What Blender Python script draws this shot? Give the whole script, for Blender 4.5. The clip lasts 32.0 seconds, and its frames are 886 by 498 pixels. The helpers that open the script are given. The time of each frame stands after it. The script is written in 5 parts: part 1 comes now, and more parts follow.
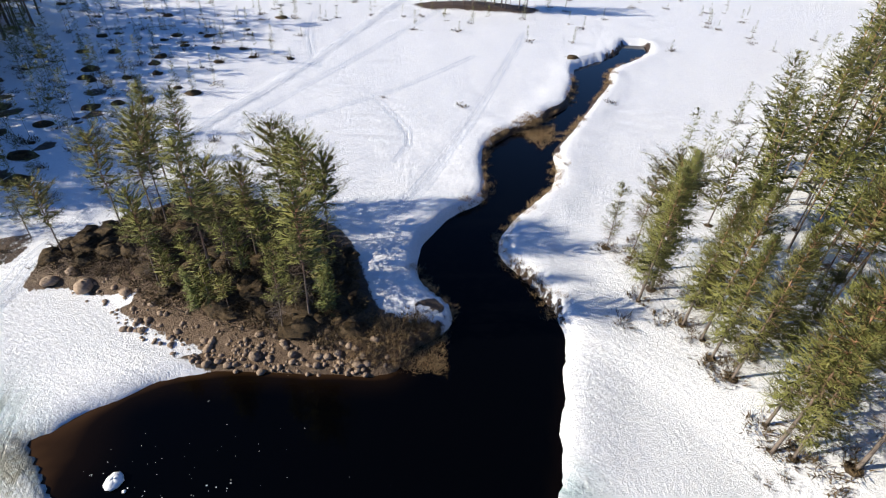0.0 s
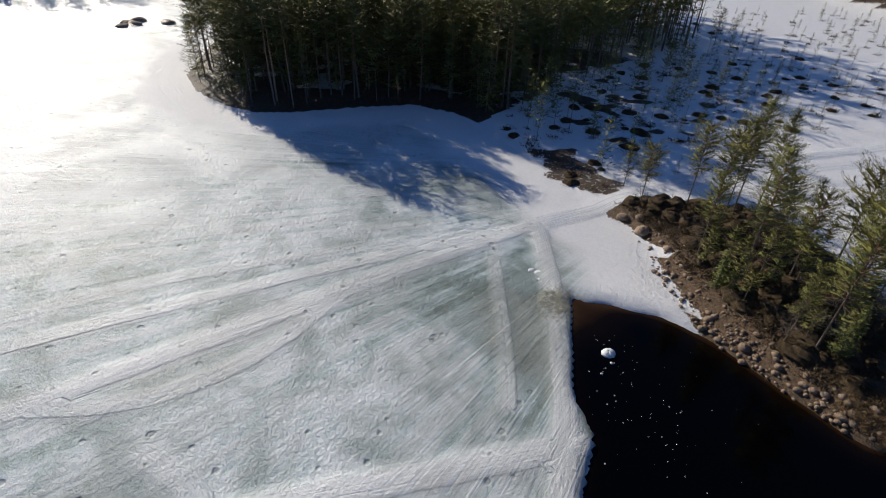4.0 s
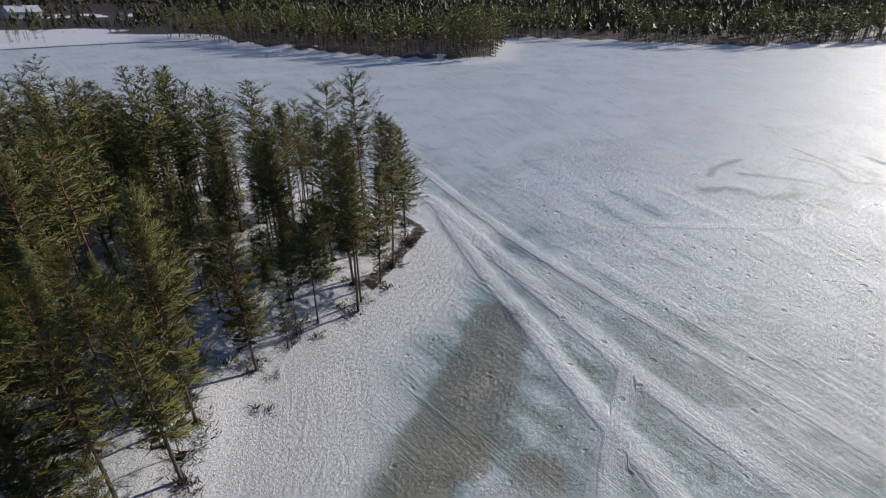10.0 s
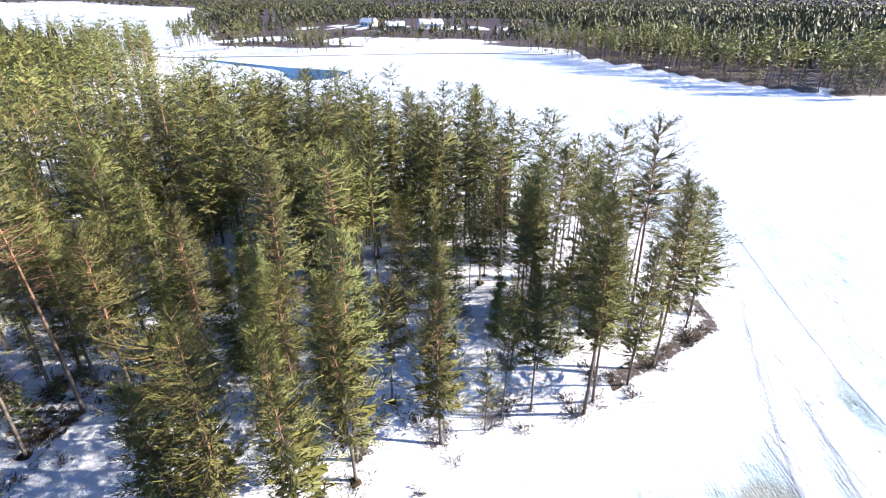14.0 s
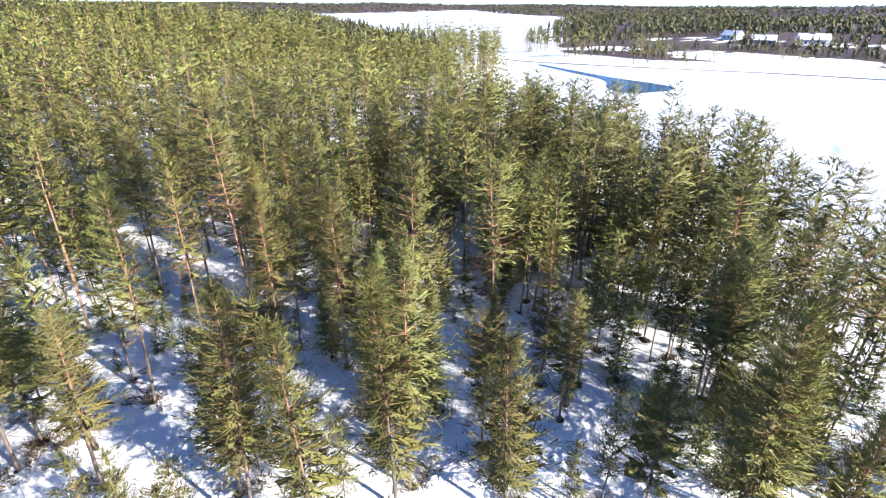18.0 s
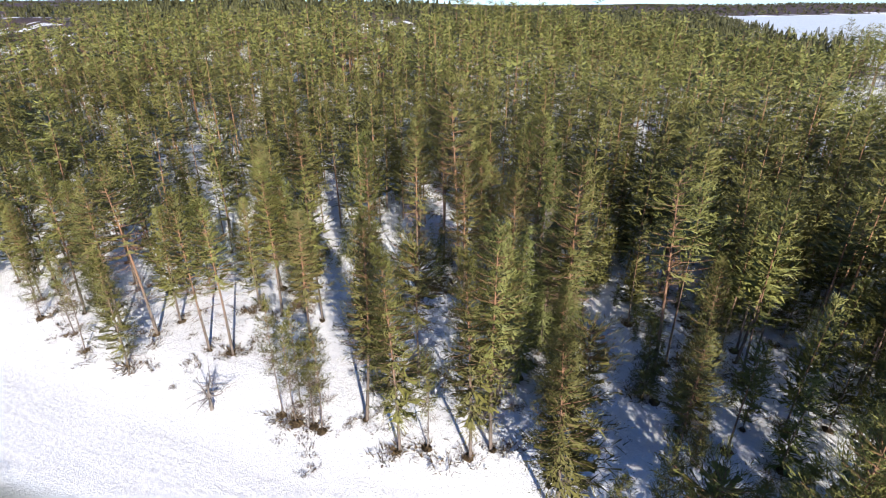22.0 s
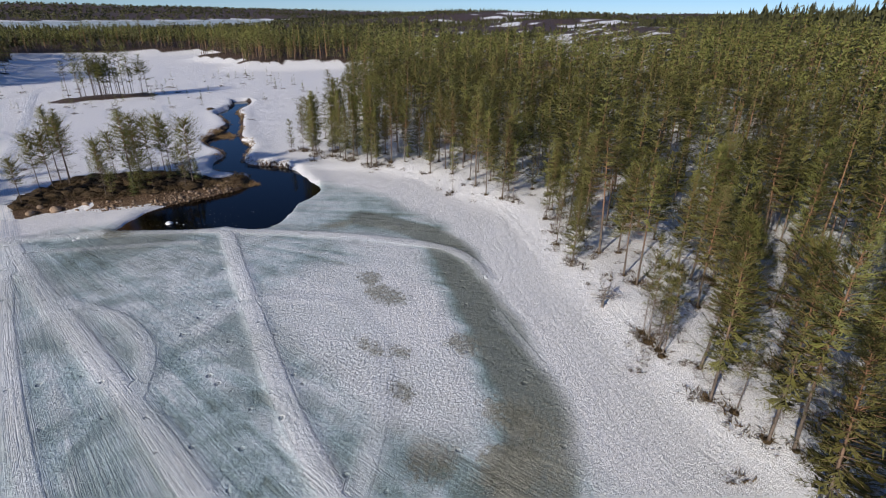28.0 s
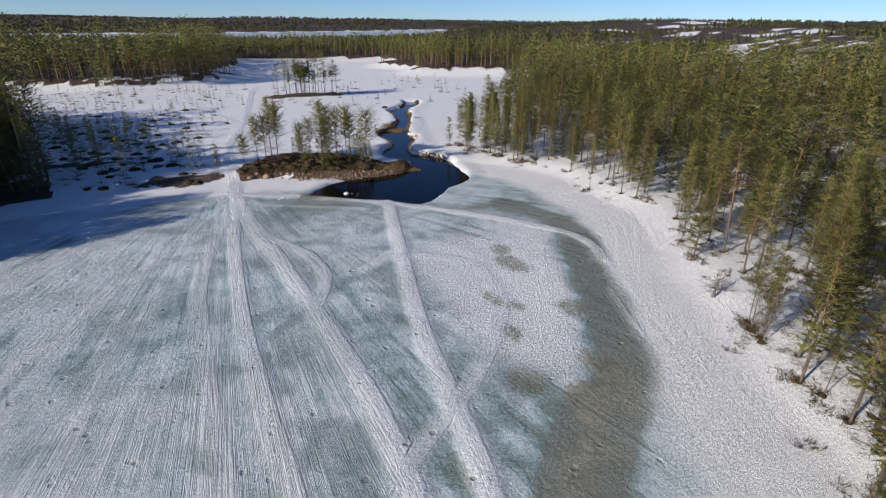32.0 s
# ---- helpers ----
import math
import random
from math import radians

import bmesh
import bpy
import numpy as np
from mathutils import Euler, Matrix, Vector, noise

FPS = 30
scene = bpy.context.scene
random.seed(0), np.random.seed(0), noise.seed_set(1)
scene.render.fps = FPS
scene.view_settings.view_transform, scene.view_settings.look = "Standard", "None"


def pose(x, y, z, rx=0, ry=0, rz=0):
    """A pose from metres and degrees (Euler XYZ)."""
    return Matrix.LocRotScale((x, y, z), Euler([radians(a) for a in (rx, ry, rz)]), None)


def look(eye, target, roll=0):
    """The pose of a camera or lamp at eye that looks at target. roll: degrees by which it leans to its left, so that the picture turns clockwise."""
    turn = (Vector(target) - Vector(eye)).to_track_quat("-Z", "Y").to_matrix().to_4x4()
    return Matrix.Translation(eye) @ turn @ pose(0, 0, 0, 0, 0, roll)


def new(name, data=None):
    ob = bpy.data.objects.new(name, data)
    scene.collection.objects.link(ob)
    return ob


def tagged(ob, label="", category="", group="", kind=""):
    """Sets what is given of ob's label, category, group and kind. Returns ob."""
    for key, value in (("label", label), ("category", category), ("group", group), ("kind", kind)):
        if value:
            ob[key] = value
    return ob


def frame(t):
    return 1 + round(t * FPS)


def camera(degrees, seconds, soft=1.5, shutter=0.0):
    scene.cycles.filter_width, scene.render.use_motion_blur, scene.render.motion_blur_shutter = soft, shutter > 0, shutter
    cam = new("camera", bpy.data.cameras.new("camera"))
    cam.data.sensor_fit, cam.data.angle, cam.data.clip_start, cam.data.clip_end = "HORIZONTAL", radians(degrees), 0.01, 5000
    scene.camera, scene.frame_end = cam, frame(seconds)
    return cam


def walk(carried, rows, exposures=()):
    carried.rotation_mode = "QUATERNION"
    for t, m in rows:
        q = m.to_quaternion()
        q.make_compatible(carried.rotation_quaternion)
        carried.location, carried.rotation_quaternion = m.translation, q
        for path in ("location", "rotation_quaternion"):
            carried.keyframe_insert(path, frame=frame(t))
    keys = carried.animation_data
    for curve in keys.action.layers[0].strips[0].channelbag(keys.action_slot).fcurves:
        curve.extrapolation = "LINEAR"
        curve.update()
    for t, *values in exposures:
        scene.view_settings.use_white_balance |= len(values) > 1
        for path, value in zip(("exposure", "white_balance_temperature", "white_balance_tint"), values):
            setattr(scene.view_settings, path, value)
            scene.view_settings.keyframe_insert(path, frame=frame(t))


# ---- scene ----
cam = camera(81.0, 32.0, soft=1.1)
PATH = [
    (0.0, 0.00, 0.00, 20.00, -0.00, -35.67, 2.87),
    (0.5, 0.32, -0.84, 20.11, 7.70, -35.73, 2.61),
    (1.0, 0.53, -1.75, 20.16, 15.44, -35.58, 2.50),
    (1.5, 0.56, -2.77, 20.18, 22.60, -35.34, 2.43),
    (2.0, 0.45, -3.73, 20.17, 29.14, -35.02, 2.32),
    (2.5, 0.23, -4.67, 20.10, 36.18, -34.75, 2.36),
    (3.0, 0.10, -5.68, 20.10, 43.36, -34.51, 2.34),
    (3.5, 0.04, -6.64, 20.10, 50.86, -34.21, 2.23),
    (5.5, -0.30, -9.86, 19.69, 81.06, -32.37, 0.90),
    (6.0, -0.29, -10.82, 19.67, 88.61, -31.84, 0.87),
    (6.5, -0.32, -11.87, 19.72, 95.53, -31.41, 0.86),
    (7.0, -0.37, -12.89, 19.74, 102.84, -30.91, 0.79),
    (7.5, -0.44, -13.82, 19.76, 110.53, -30.34, 0.64),
    (8.0, -0.67, -14.77, 19.76, 118.09, -29.71, 0.52),
    (8.5, -0.93, -15.77, 19.73, 125.75, -29.10, 0.37),
    (9.0, -1.13, -16.76, 19.67, 133.40, -28.45, 0.36),
    (9.5, -1.46, -17.58, 19.65, 140.86, -27.71, 0.28),
    (10.0, -1.80, -18.50, 19.61, 148.02, -26.95, 0.31),
    (10.5, -2.26, -19.45, 19.59, 154.29, -26.51, 0.34),
    (11.0, -2.80, -20.28, 19.55, 159.25, -26.29, 0.17),
    (11.5, -3.34, -21.16, 19.51, 163.19, -26.08, 0.08),
    (12.0, -3.83, -22.03, 19.53, 166.86, -25.94, 0.14),
    (12.5, -4.40, -22.81, 19.57, 171.02, -25.82, 0.10),
    (13.0, -5.04, -23.55, 19.62, 175.09, -25.70, 0.10),
    (13.5, -5.75, -24.25, 19.67, 179.49, -25.63, 0.13),
    (14.0, -6.48, -24.83, 19.75, 184.01, -25.59, 0.18),
    (14.5, -7.16, -25.52, 19.82, 188.24, -25.60, 0.23),
    (16.5, -9.98, -28.53, 19.55, 205.81, -25.15, 0.61),
    (17.0, -10.94, -29.06, 19.59, 210.65, -25.03, 0.56),
    (17.5, -11.84, -29.68, 19.58, 215.28, -24.91, 0.49),
    (18.0, -12.62, -30.30, 19.59, 219.66, -24.88, 0.54),
    (18.5, -13.36, -30.80, 19.62, 224.12, -24.84, 0.85),
    (19.0, -14.24, -31.53, 19.61, 229.34, -24.77, 0.87),
    (19.5, -15.24, -32.16, 19.71, 234.87, -24.93, 0.63),
    (20.0, -16.07, -32.94, 19.73, 240.03, -24.94, 0.42),
    (20.5, -16.86, -33.74, 19.75, 244.64, -24.90, 0.32),
    (21.0, -17.65, -34.58, 19.75, 249.21, -24.79, 0.24),
    (21.5, -18.31, -35.30, 19.76, 253.85, -24.86, 0.15),
    (22.0, -18.98, -36.07, 19.74, 259.02, -24.88, 0.10),
    (22.5, -19.63, -36.75, 19.65, 264.36, -24.81, 0.12),
    (23.0, -20.26, -37.27, 19.49, 269.37, -24.56, 0.32),
    (23.5, -20.96, -37.81, 19.37, 274.12, -24.30, 0.59),
    (24.0, -21.65, -38.34, 19.27, 278.74, -24.11, 0.84),
    (24.5, -22.45, -38.86, 19.27, 283.28, -24.07, 0.92),
    (26.5, -25.29, -41.27, 19.63, 300.66, -24.32, 0.91),
    (27.0, -25.85, -41.95, 19.71, 305.38, -24.37, 0.88),
    (27.5, -26.34, -42.70, 19.63, 310.55, -24.30, 0.81),
    (28.0, -26.81, -43.51, 19.47, 315.78, -24.12, 0.88),
    (28.5, -27.34, -44.17, 19.45, 321.08, -24.08, 1.00),
    (29.0, -27.82, -44.85, 19.43, 326.16, -23.74, 1.10),
    (29.5, -28.30, -45.72, 19.32, 329.21, -23.58, 1.09),
    (30.0, -28.73, -46.54, 19.30, 330.63, -23.49, 0.91),
    (30.5, -29.07, -47.38, 19.38, 331.48, -23.54, 0.75),
    (31.0, -29.49, -48.25, 19.42, 331.95, -23.51, 0.65),
    (31.5, -29.90, -49.16, 19.43, 332.35, -23.42, 0.56),
    (32.0, -30.15, -50.06, 19.41, 332.96, -23.36, 0.47),
]
EXPOSURES = [(0.0, 0.76, 6700, 9), (1.0, 0.78, 6770, 9), (3.0, 0.36, 6830, 9), (5.5, -0.58, 6560, 11), (7.0, -0.82, 6430, 11), (9.0, -0.72, 6330, 11), (10.0, -0.40, 6430, 12), (11.0, 0.54, 6380, 13), (12.0, 1.10, 6280, 14), (13.0, 1.58, 6180, 14), (18.0, 1.84, 6220, 15), (20.0, 1.60, 6230, 15), (22.0, 1.02, 6370, 14), (24.0, 0.14, 6680, 13), (26.5, -0.16, 6560, 13), (28.0, -0.08, 6540, 13), (32.0, 0.06, 6600, 13)]
walk(cam, [(t, Matrix.Translation((x, y, z)) @ pose(0, 0, 0, 0, 0, yaw) @ pose(0, 0, 0, 90 + pitch) @ pose(0, 0, 0, 0, 0, roll)) for t, x, y, z, yaw, pitch, roll in PATH], EXPOSURES)

# ---- light ----
SUN_YAW, SUN_EL = 98.0, 24.0
sun_to = Vector((-math.sin(radians(SUN_YAW)) * math.cos(radians(SUN_EL)), math.cos(radians(SUN_YAW)) * math.cos(radians(SUN_EL)), math.sin(radians(SUN_EL))))
world = bpy.data.worlds.new("sky")
scene.world = world
world.use_nodes = True
wn = world.node_tree
sky = wn.nodes.new("ShaderNodeTexSky")
sky.sky_type = "NISHITA"
sky.sun_disc = False
sky.sun_elevation = radians(SUN_EL)
sky.sun_rotation = math.atan2(sun_to.x, sun_to.y)
sky.altitude = 2500
sky.air_density, sky.dust_density, sky.ozone_density = 1.0, 0.0, 5.0
air = wn.nodes.new("ShaderNodeMix")
air.data_type, air.blend_type = "RGBA", "MULTIPLY"
air.inputs[0].default_value = 1.0
air.inputs[7].default_value = (0.81, 0.965, 1.19, 1)
wn.links.new(sky.outputs[0], air.inputs[6])
wn.links.new(air.outputs[2], wn.nodes["Background"].inputs[0])
wn.nodes["Background"].inputs[1].default_value = 0.088
sun_data = bpy.data.lights.new("sun", "SUN")
sun_data.energy, sun_data.angle, sun_data.color = 4.9, radians(0.55), (1.0, 0.925, 0.80)
sun = new("sun", sun_data)
sun.matrix_world = look(sun_to * 300, (0, 0, 0))

# ---- materials ----
rng = np.random.default_rng(7)


def material(name, rough=0.8, metallic=0.0, spec=0.5):
    m = bpy.data.materials.new(name)
    m.use_nodes = True
    nt = m.node_tree
    p = nt.nodes["Principled BSDF"]
    p.inputs["Roughness"].default_value = rough
    p.inputs["Metallic"].default_value = metallic
    p.inputs["Specular IOR Level"].default_value = spec
    return m, nt, p


def N(nt, kind, **kw):
    n = nt.nodes.new(kind)
    for k, v in kw.items():
        n.inputs[k.replace("_", " ")].default_value = v
    return n


def noise_tex(nt, scale, detail=4.0, rough=0.55, distort=0.0, vec=None):
    n = N(nt, "ShaderNodeTexNoise", Scale=scale, Detail=detail, Roughness=rough, Distortion=distort)
    if vec is not None:
        nt.links.new(vec, n.inputs["Vector"])
    return n.outputs[0]


def ramp(nt, src, stops):
    r = nt.nodes.new("ShaderNodeValToRGB")
    e = r.color_ramp.elements
    while len(e) < len(stops):
        e.new(0.5)
    for el, (pos, col) in zip(e, stops):
        el.position = pos
        el.color = (*col, 1) if len(col) == 3 else col
    nt.links.new(src, r.inputs[0])
    return r.outputs[0]


def grey(v):
    return (v, v, v)


def mix(nt, fac, a, b):
    m = nt.nodes.new("ShaderNodeMix")
    m.data_type = "RGBA"
    if isinstance(fac, float):
        m.inputs[0].default_value = fac
    else:
        nt.links.new(fac, m.inputs[0])
    for s, v in ((6, a), (7, b)):
        if isinstance(v, tuple):
            m.inputs[s].default_value = (*v, 1)
        else:
            nt.links.new(v, m.inputs[s])
    return m.outputs[2]


def calc(nt, op, a, b=0.0, clamp=False):
    m = nt.nodes.new("ShaderNodeMath")
    m.operation, m.use_clamp = op, clamp
    for s, v in ((0, a), (1, b)):
        if isinstance(v, (int, float)):
            m.inputs[s].default_value = v
        else:
            nt.links.new(v, m.inputs[s])
    return m.outputs[0]


def bump(nt, p, height, strength, dist):
    b = N(nt, "ShaderNodeBump", Strength=strength, Distance=dist)
    nt.links.new(height, b.inputs["Height"])
    nt.links.new(b.outputs[0], p.inputs["Normal"])
    return b


def coords(nt):
    return nt.nodes.new("ShaderNodeTexCoord").outputs["Object"]


def attr(nt, name):
    a = nt.nodes.new("ShaderNodeAttribute")
    a.attribute_name = name
    return a.outputs["Fac"]


def plain(name, c0, c1, scale, rough=0.8, bump_d=0.02, bump_s=0.5, spec=0.3, per_object=0.0):
    """A two-tone mottled surface with relief."""
    m, nt, p = material(name, rough, spec=spec)
    co = coords(nt)
    a = noise_tex(nt, scale, 5, 0.6, 0.3, co)
    col = ramp(nt, a, [(0.3, c0), (0.7, c1)])
    if per_object:
        oi = nt.nodes.new("ShaderNodeObjectInfo")
        hv = N(nt, "ShaderNodeHueSaturation")
        nt.links.new(calc(nt, "ADD", calc(nt, "MULTIPLY", oi.outputs["Random"], per_object), 1 - per_object / 2), hv.inputs["Value"])
        nt.links.new(col, hv.inputs["Color"])
        col = hv.outputs[0]
    nt.links.new(col, p.inputs["Base Color"])
    bump(nt, p, noise_tex(nt, scale * 4, 4, 0.6, 0.0, co), bump_s, bump_d)
    return m


def make_ground_material():
    """Snow, wet lake ice, brown heath and forest floor, blended by how each lies on the sheet."""
    m, nt, p = material("snow_and_ice", 0.6, spec=0.5)
    L = nt.links
    co = coords(nt)
    ice, wet, brown, sand = attr(nt, "ice"), attr(nt, "wet"), attr(nt, "brown"), attr(nt, "stain")
    trail, lat = attr(nt, "trail"), attr(nt, "lat")
    # old sledge lines fan out over the lake from the gap in the north shore
    sep = nt.nodes.new("ShaderNodeSeparateXYZ")
    L.new(co, sep.inputs[0])
    fx, fy = calc(nt, "ADD", sep.outputs[0], 25.0), calc(nt, "SUBTRACT", 34.0, sep.outputs[1])
    fan = nt.nodes.new("ShaderNodeCombineXYZ")
    L.new(calc(nt, "MULTIPLY", calc(nt, "ARCTAN2", fx, fy), 42.0), fan.inputs[0])
    L.new(calc(nt, "MULTIPLY", calc(nt, "SQRT", calc(nt, "ADD", calc(nt, "MULTIPLY", fx, fx), calc(nt, "MULTIPLY", fy, fy))), 0.05), fan.inputs[1])
    along = nt.nodes.new("ShaderNodeCombineXYZ")
    L.new(calc(nt, "MULTIPLY", lat, 9.0), along.inputs[0])
    L.new(calc(nt, "MULTIPLY", sep.outputs[1], 0.06), along.inputs[1])
    big = noise_tex(nt, 0.10, 5, 0.6, 0.6, co)
    mid = noise_tex(nt, 0.55, 6, 0.62, 0.5, co)
    fine = noise_tex(nt, 3.2, 6, 0.65, 0.2, co)
    grain = noise_tex(nt, 14.0, 4, 0.7, 0.0, co)
    streak = noise_tex(nt, 1.0, 6, 0.62, 0.2, fan.outputs[0])
    ruts = noise_tex(nt, 1.0, 3, 0.6, 0.1, along.outputs[0])
    snow = ramp(nt, fine, [(0.25, (0.78, 0.80, 0.83)), (0.7, (0.89, 0.89, 0.89))])
    # ice: grey-green where the melt shows, white crust where snow holds
    crust = calc(nt, "ADD", calc(nt, "MULTIPLY", mid, 0.60), calc(nt, "ADD", calc(nt, "ADD", calc(nt, "MULTIPLY", calc(nt, "SUBTRACT", streak, 0.5), 1.1), 0.20), calc(nt, "ADD", calc(nt, "MULTIPLY", fine, 0.26), calc(nt, "MULTIPLY", calc(nt, "SUBTRACT", grain, 0.5), 0.30))))
    crust = calc(nt, "ADD", crust, calc(nt, "MULTIPLY", wet, -0.30))
    icecol = ramp(nt, crust, [(0.34, (0.20, 0.255, 0.225)), (0.44, (0.32, 0.42, 0.425)), (0.54, (0.49, 0.595, 0.61)), (0.68, (0.68, 0.73, 0.745))])
    melt = noise_tex(nt, 0.20, 4, 0.5, 1.2, co)
    thaw = ramp(nt, calc(nt, "ADD", calc(nt, "MULTIPLY", melt, 0.7), calc(nt, "MULTIPLY", streak, 0.3)), [(0.48, grey(0)), (0.60, grey(0.7))])
    thaw = calc(nt, "MULTIPLY", thaw, attr(nt, "thaw"))
    icecol = mix(nt, thaw, icecol, ramp(nt, mid, [(0.3, (0.155, 0.215, 0.205)), (0.7, (0.25, 0.325, 0.32))]))
    worn = ramp(nt, ruts, [(0.30, (0.68, 0.72, 0.73)), (0.42, (0.80, 0.82, 0.82)), (0.465, (0.78, 0.80, 0.81)), (0.49, (0.54, 0.60, 0.63)), (0.515, (0.82, 0.83, 0.83)), (0.7, (0.75, 0.78, 0.79))])
    across = calc(nt, "ADD", attr(nt, "offset"), calc(nt, "ADD", calc(nt, "MULTIPLY", calc(nt, "SUBTRACT", mid, 0.5), 0.7), calc(nt, "MULTIPLY", calc(nt, "SUBTRACT", fine, 0.5), 0.5)))
    band = ramp(nt, calc(nt, "MULTIPLY", across, 0.4), [(0.06, grey(1)), (0.22, grey(0.85)), (0.36, grey(0.40)), (0.62, grey(0))])
    tmask = calc(nt, "MULTIPLY", band, calc(nt, "MULTIPLY", trail, 0.98), True)
    crisp = calc(nt, "MULTIPLY", ramp(nt, calc(nt, "MULTIPLY", across, 0.4), [(0.30, grey(1)), (0.42, grey(0))]), calc(nt, "MULTIPLY", calc(nt, "SUBTRACT", trail, 0.72), 4.0, True))
    tmask = calc(nt, "MAXIMUM", tmask, crisp)
    icecol = mix(nt, tmask, icecol, worn)
    wlat = calc(nt, "ADD", lat, calc(nt, "MULTIPLY", calc(nt, "SUBTRACT", mid, 0.5), 0.35))
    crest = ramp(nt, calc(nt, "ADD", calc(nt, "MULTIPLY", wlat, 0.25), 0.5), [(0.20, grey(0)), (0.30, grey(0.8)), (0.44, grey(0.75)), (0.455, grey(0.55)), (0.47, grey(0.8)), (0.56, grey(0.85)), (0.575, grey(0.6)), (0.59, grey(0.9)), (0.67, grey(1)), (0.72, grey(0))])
    lip_shade = ramp(nt, calc(nt, "ADD", calc(nt, "MULTIPLY", wlat, 0.25), 0.5), [(0.69, grey(0)), (0.72, grey(1)), (0.745, grey(0))])
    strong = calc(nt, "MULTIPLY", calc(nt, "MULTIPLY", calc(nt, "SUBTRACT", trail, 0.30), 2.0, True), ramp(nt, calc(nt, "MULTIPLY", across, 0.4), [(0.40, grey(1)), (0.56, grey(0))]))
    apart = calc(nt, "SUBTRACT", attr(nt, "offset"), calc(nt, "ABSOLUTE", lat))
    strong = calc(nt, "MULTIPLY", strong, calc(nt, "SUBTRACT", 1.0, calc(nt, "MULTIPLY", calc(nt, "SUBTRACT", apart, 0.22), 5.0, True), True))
    # shadow on one side of the trail ridges, painted as a dark line
    icecol = mix(nt, calc(nt, "MULTIPLY", calc(nt, "MULTIPLY", lip_shade, 0.55), calc(nt, "MULTIPLY", strong, calc(nt, "MULTIPLY", calc(nt, "SUBTRACT", big, 0.42), 6.0, True))), icecol, (0.16, 0.19, 0.20))
    fan2 = nt.nodes.new("ShaderNodeCombineXYZ")
    L.new(calc(nt, "MULTIPLY", calc(nt, "ARCTAN2", fx, fy), 150.0), fan2.inputs[0])
    L.new(calc(nt, "MULTIPLY", fy, 0.02), fan2.inputs[1])
    scratch = ramp(nt, noise_tex(nt, 1.0, 4, 0.7, 0.0, fan2.outputs[0]), [(0.40, grey(0)), (0.47, grey(1)), (0.50, grey(0)), (0.56, grey(0.8)), (0.60, grey(0))])
    scratch = calc(nt, "MULTIPLY", scratch, calc(nt, "MULTIPLY", calc(nt, "SUBTRACT", big, 0.40), 5.0, True))
    icecol = mix(nt, calc(nt, "MULTIPLY", scratch, 0.50), icecol, (0.25, 0.29, 0.29))
    pock = N(nt, "ShaderNodeTexVoronoi", Scale=0.8)
    L.new(co, pock.inputs["Vector"])
    hole = ramp(nt, calc(nt, "ADD", pock.outputs["Distance"], calc(nt, "MULTIPLY", calc(nt, "SUBTRACT", mid, 0.5), -0.45)), [(0.06, grey(1)), (0.14, grey(0))])
    icecol = mix(nt, calc(nt, "MULTIPLY", hole, 0.6), icecol, (0.22, 0.26, 0.26))
    pool = calc(nt, "ADD", attr(nt, "pool"), calc(nt, "MULTIPLY", calc(nt, "SUBTRACT", fine, 0.5), 0.35))
    pool = calc(nt, "MULTIPLY", ramp(nt, pool, [(0.30, grey(0)), (0.72, grey(1))]), calc(nt, "SUBTRACT", 1.0, calc(nt, "MULTIPLY", tmask, 0.75)))
    icecol = mix(nt, pool, icecol, ramp(nt, big, [(0.3, (0.165, 0.185, 0.155)), (0.7, (0.26, 0.29, 0.265))]))
    icecol = mix(nt, calc(nt, "MULTIPLY", attr(nt, "crack"), 0.75), icecol, (0.17, 0.22, 0.22))
    slush = ramp(nt, mid, [(0.3, (0.155, 0.152, 0.105)), (0.7, (0.31, 0.31, 0.25))])
    murk = calc(nt, "ADD", sand, calc(nt, "ADD", calc(nt, "MULTIPLY", calc(nt, "SUBTRACT", fine, 0.5), 1.8), calc(nt, "MULTIPLY", calc(nt, "SUBTRACT", mid, 0.5), 1.0)))
    murk = calc(nt, "MULTIPLY", ramp(nt, murk, [(0.28, grey(0)), (0.75, grey(1))]), calc(nt, "MULTIPLY", sand, 4.0, True))
    icecol = mix(nt, murk, icecol, slush)
    # blue shade of the track ruts, put into the snow colour
    rut_shade = calc(nt, "MULTIPLY", strong, ramp(nt, ruts, [(0.44, grey(0)), (0.49, grey(1)), (0.54, grey(0))]))
    snow = mix(nt, rut_shade, snow, (0.40, 0.46, 0.56))
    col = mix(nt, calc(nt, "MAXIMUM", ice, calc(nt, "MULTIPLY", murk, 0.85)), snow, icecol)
    speck = ramp(nt, noise_tex(nt, 7.0, 8, 0.82, 0.0, co), [(0.34, grey(0.55)), (0.47, grey(0.95)), (0.64, grey(1.0))])
    mul = nt.nodes.new("ShaderNodeMix")
    mul.data_type, mul.blend_type = "RGBA", "MULTIPLY"
    mul.inputs[0].default_value = 0.5
    L.new(col, mul.inputs[6])
    L.new(speck, mul.inputs[7])
    col = mul.outputs[2]
    heath = ramp(nt, fine, [(0.28, (0.022, 0.013, 0.008)), (0.5, (0.065, 0.036, 0.020)), (0.75, (0.16, 0.095, 0.052))])
    gravel = ramp(nt, noise_tex(nt, 4.5, 7, 0.8, 0.3, co), [(0.3, (0.05, 0.028, 0.014)), (0.5, (0.15, 0.088, 0.045)), (0.75, (0.30, 0.20, 0.12))])
    heath = mix(nt, attr(nt, "gravel"), heath, gravel)
    b2 = calc(nt, "ADD", brown, calc(nt, "MULTIPLY", calc(nt, "SUBTRACT", fine, 0.5), 1.1))
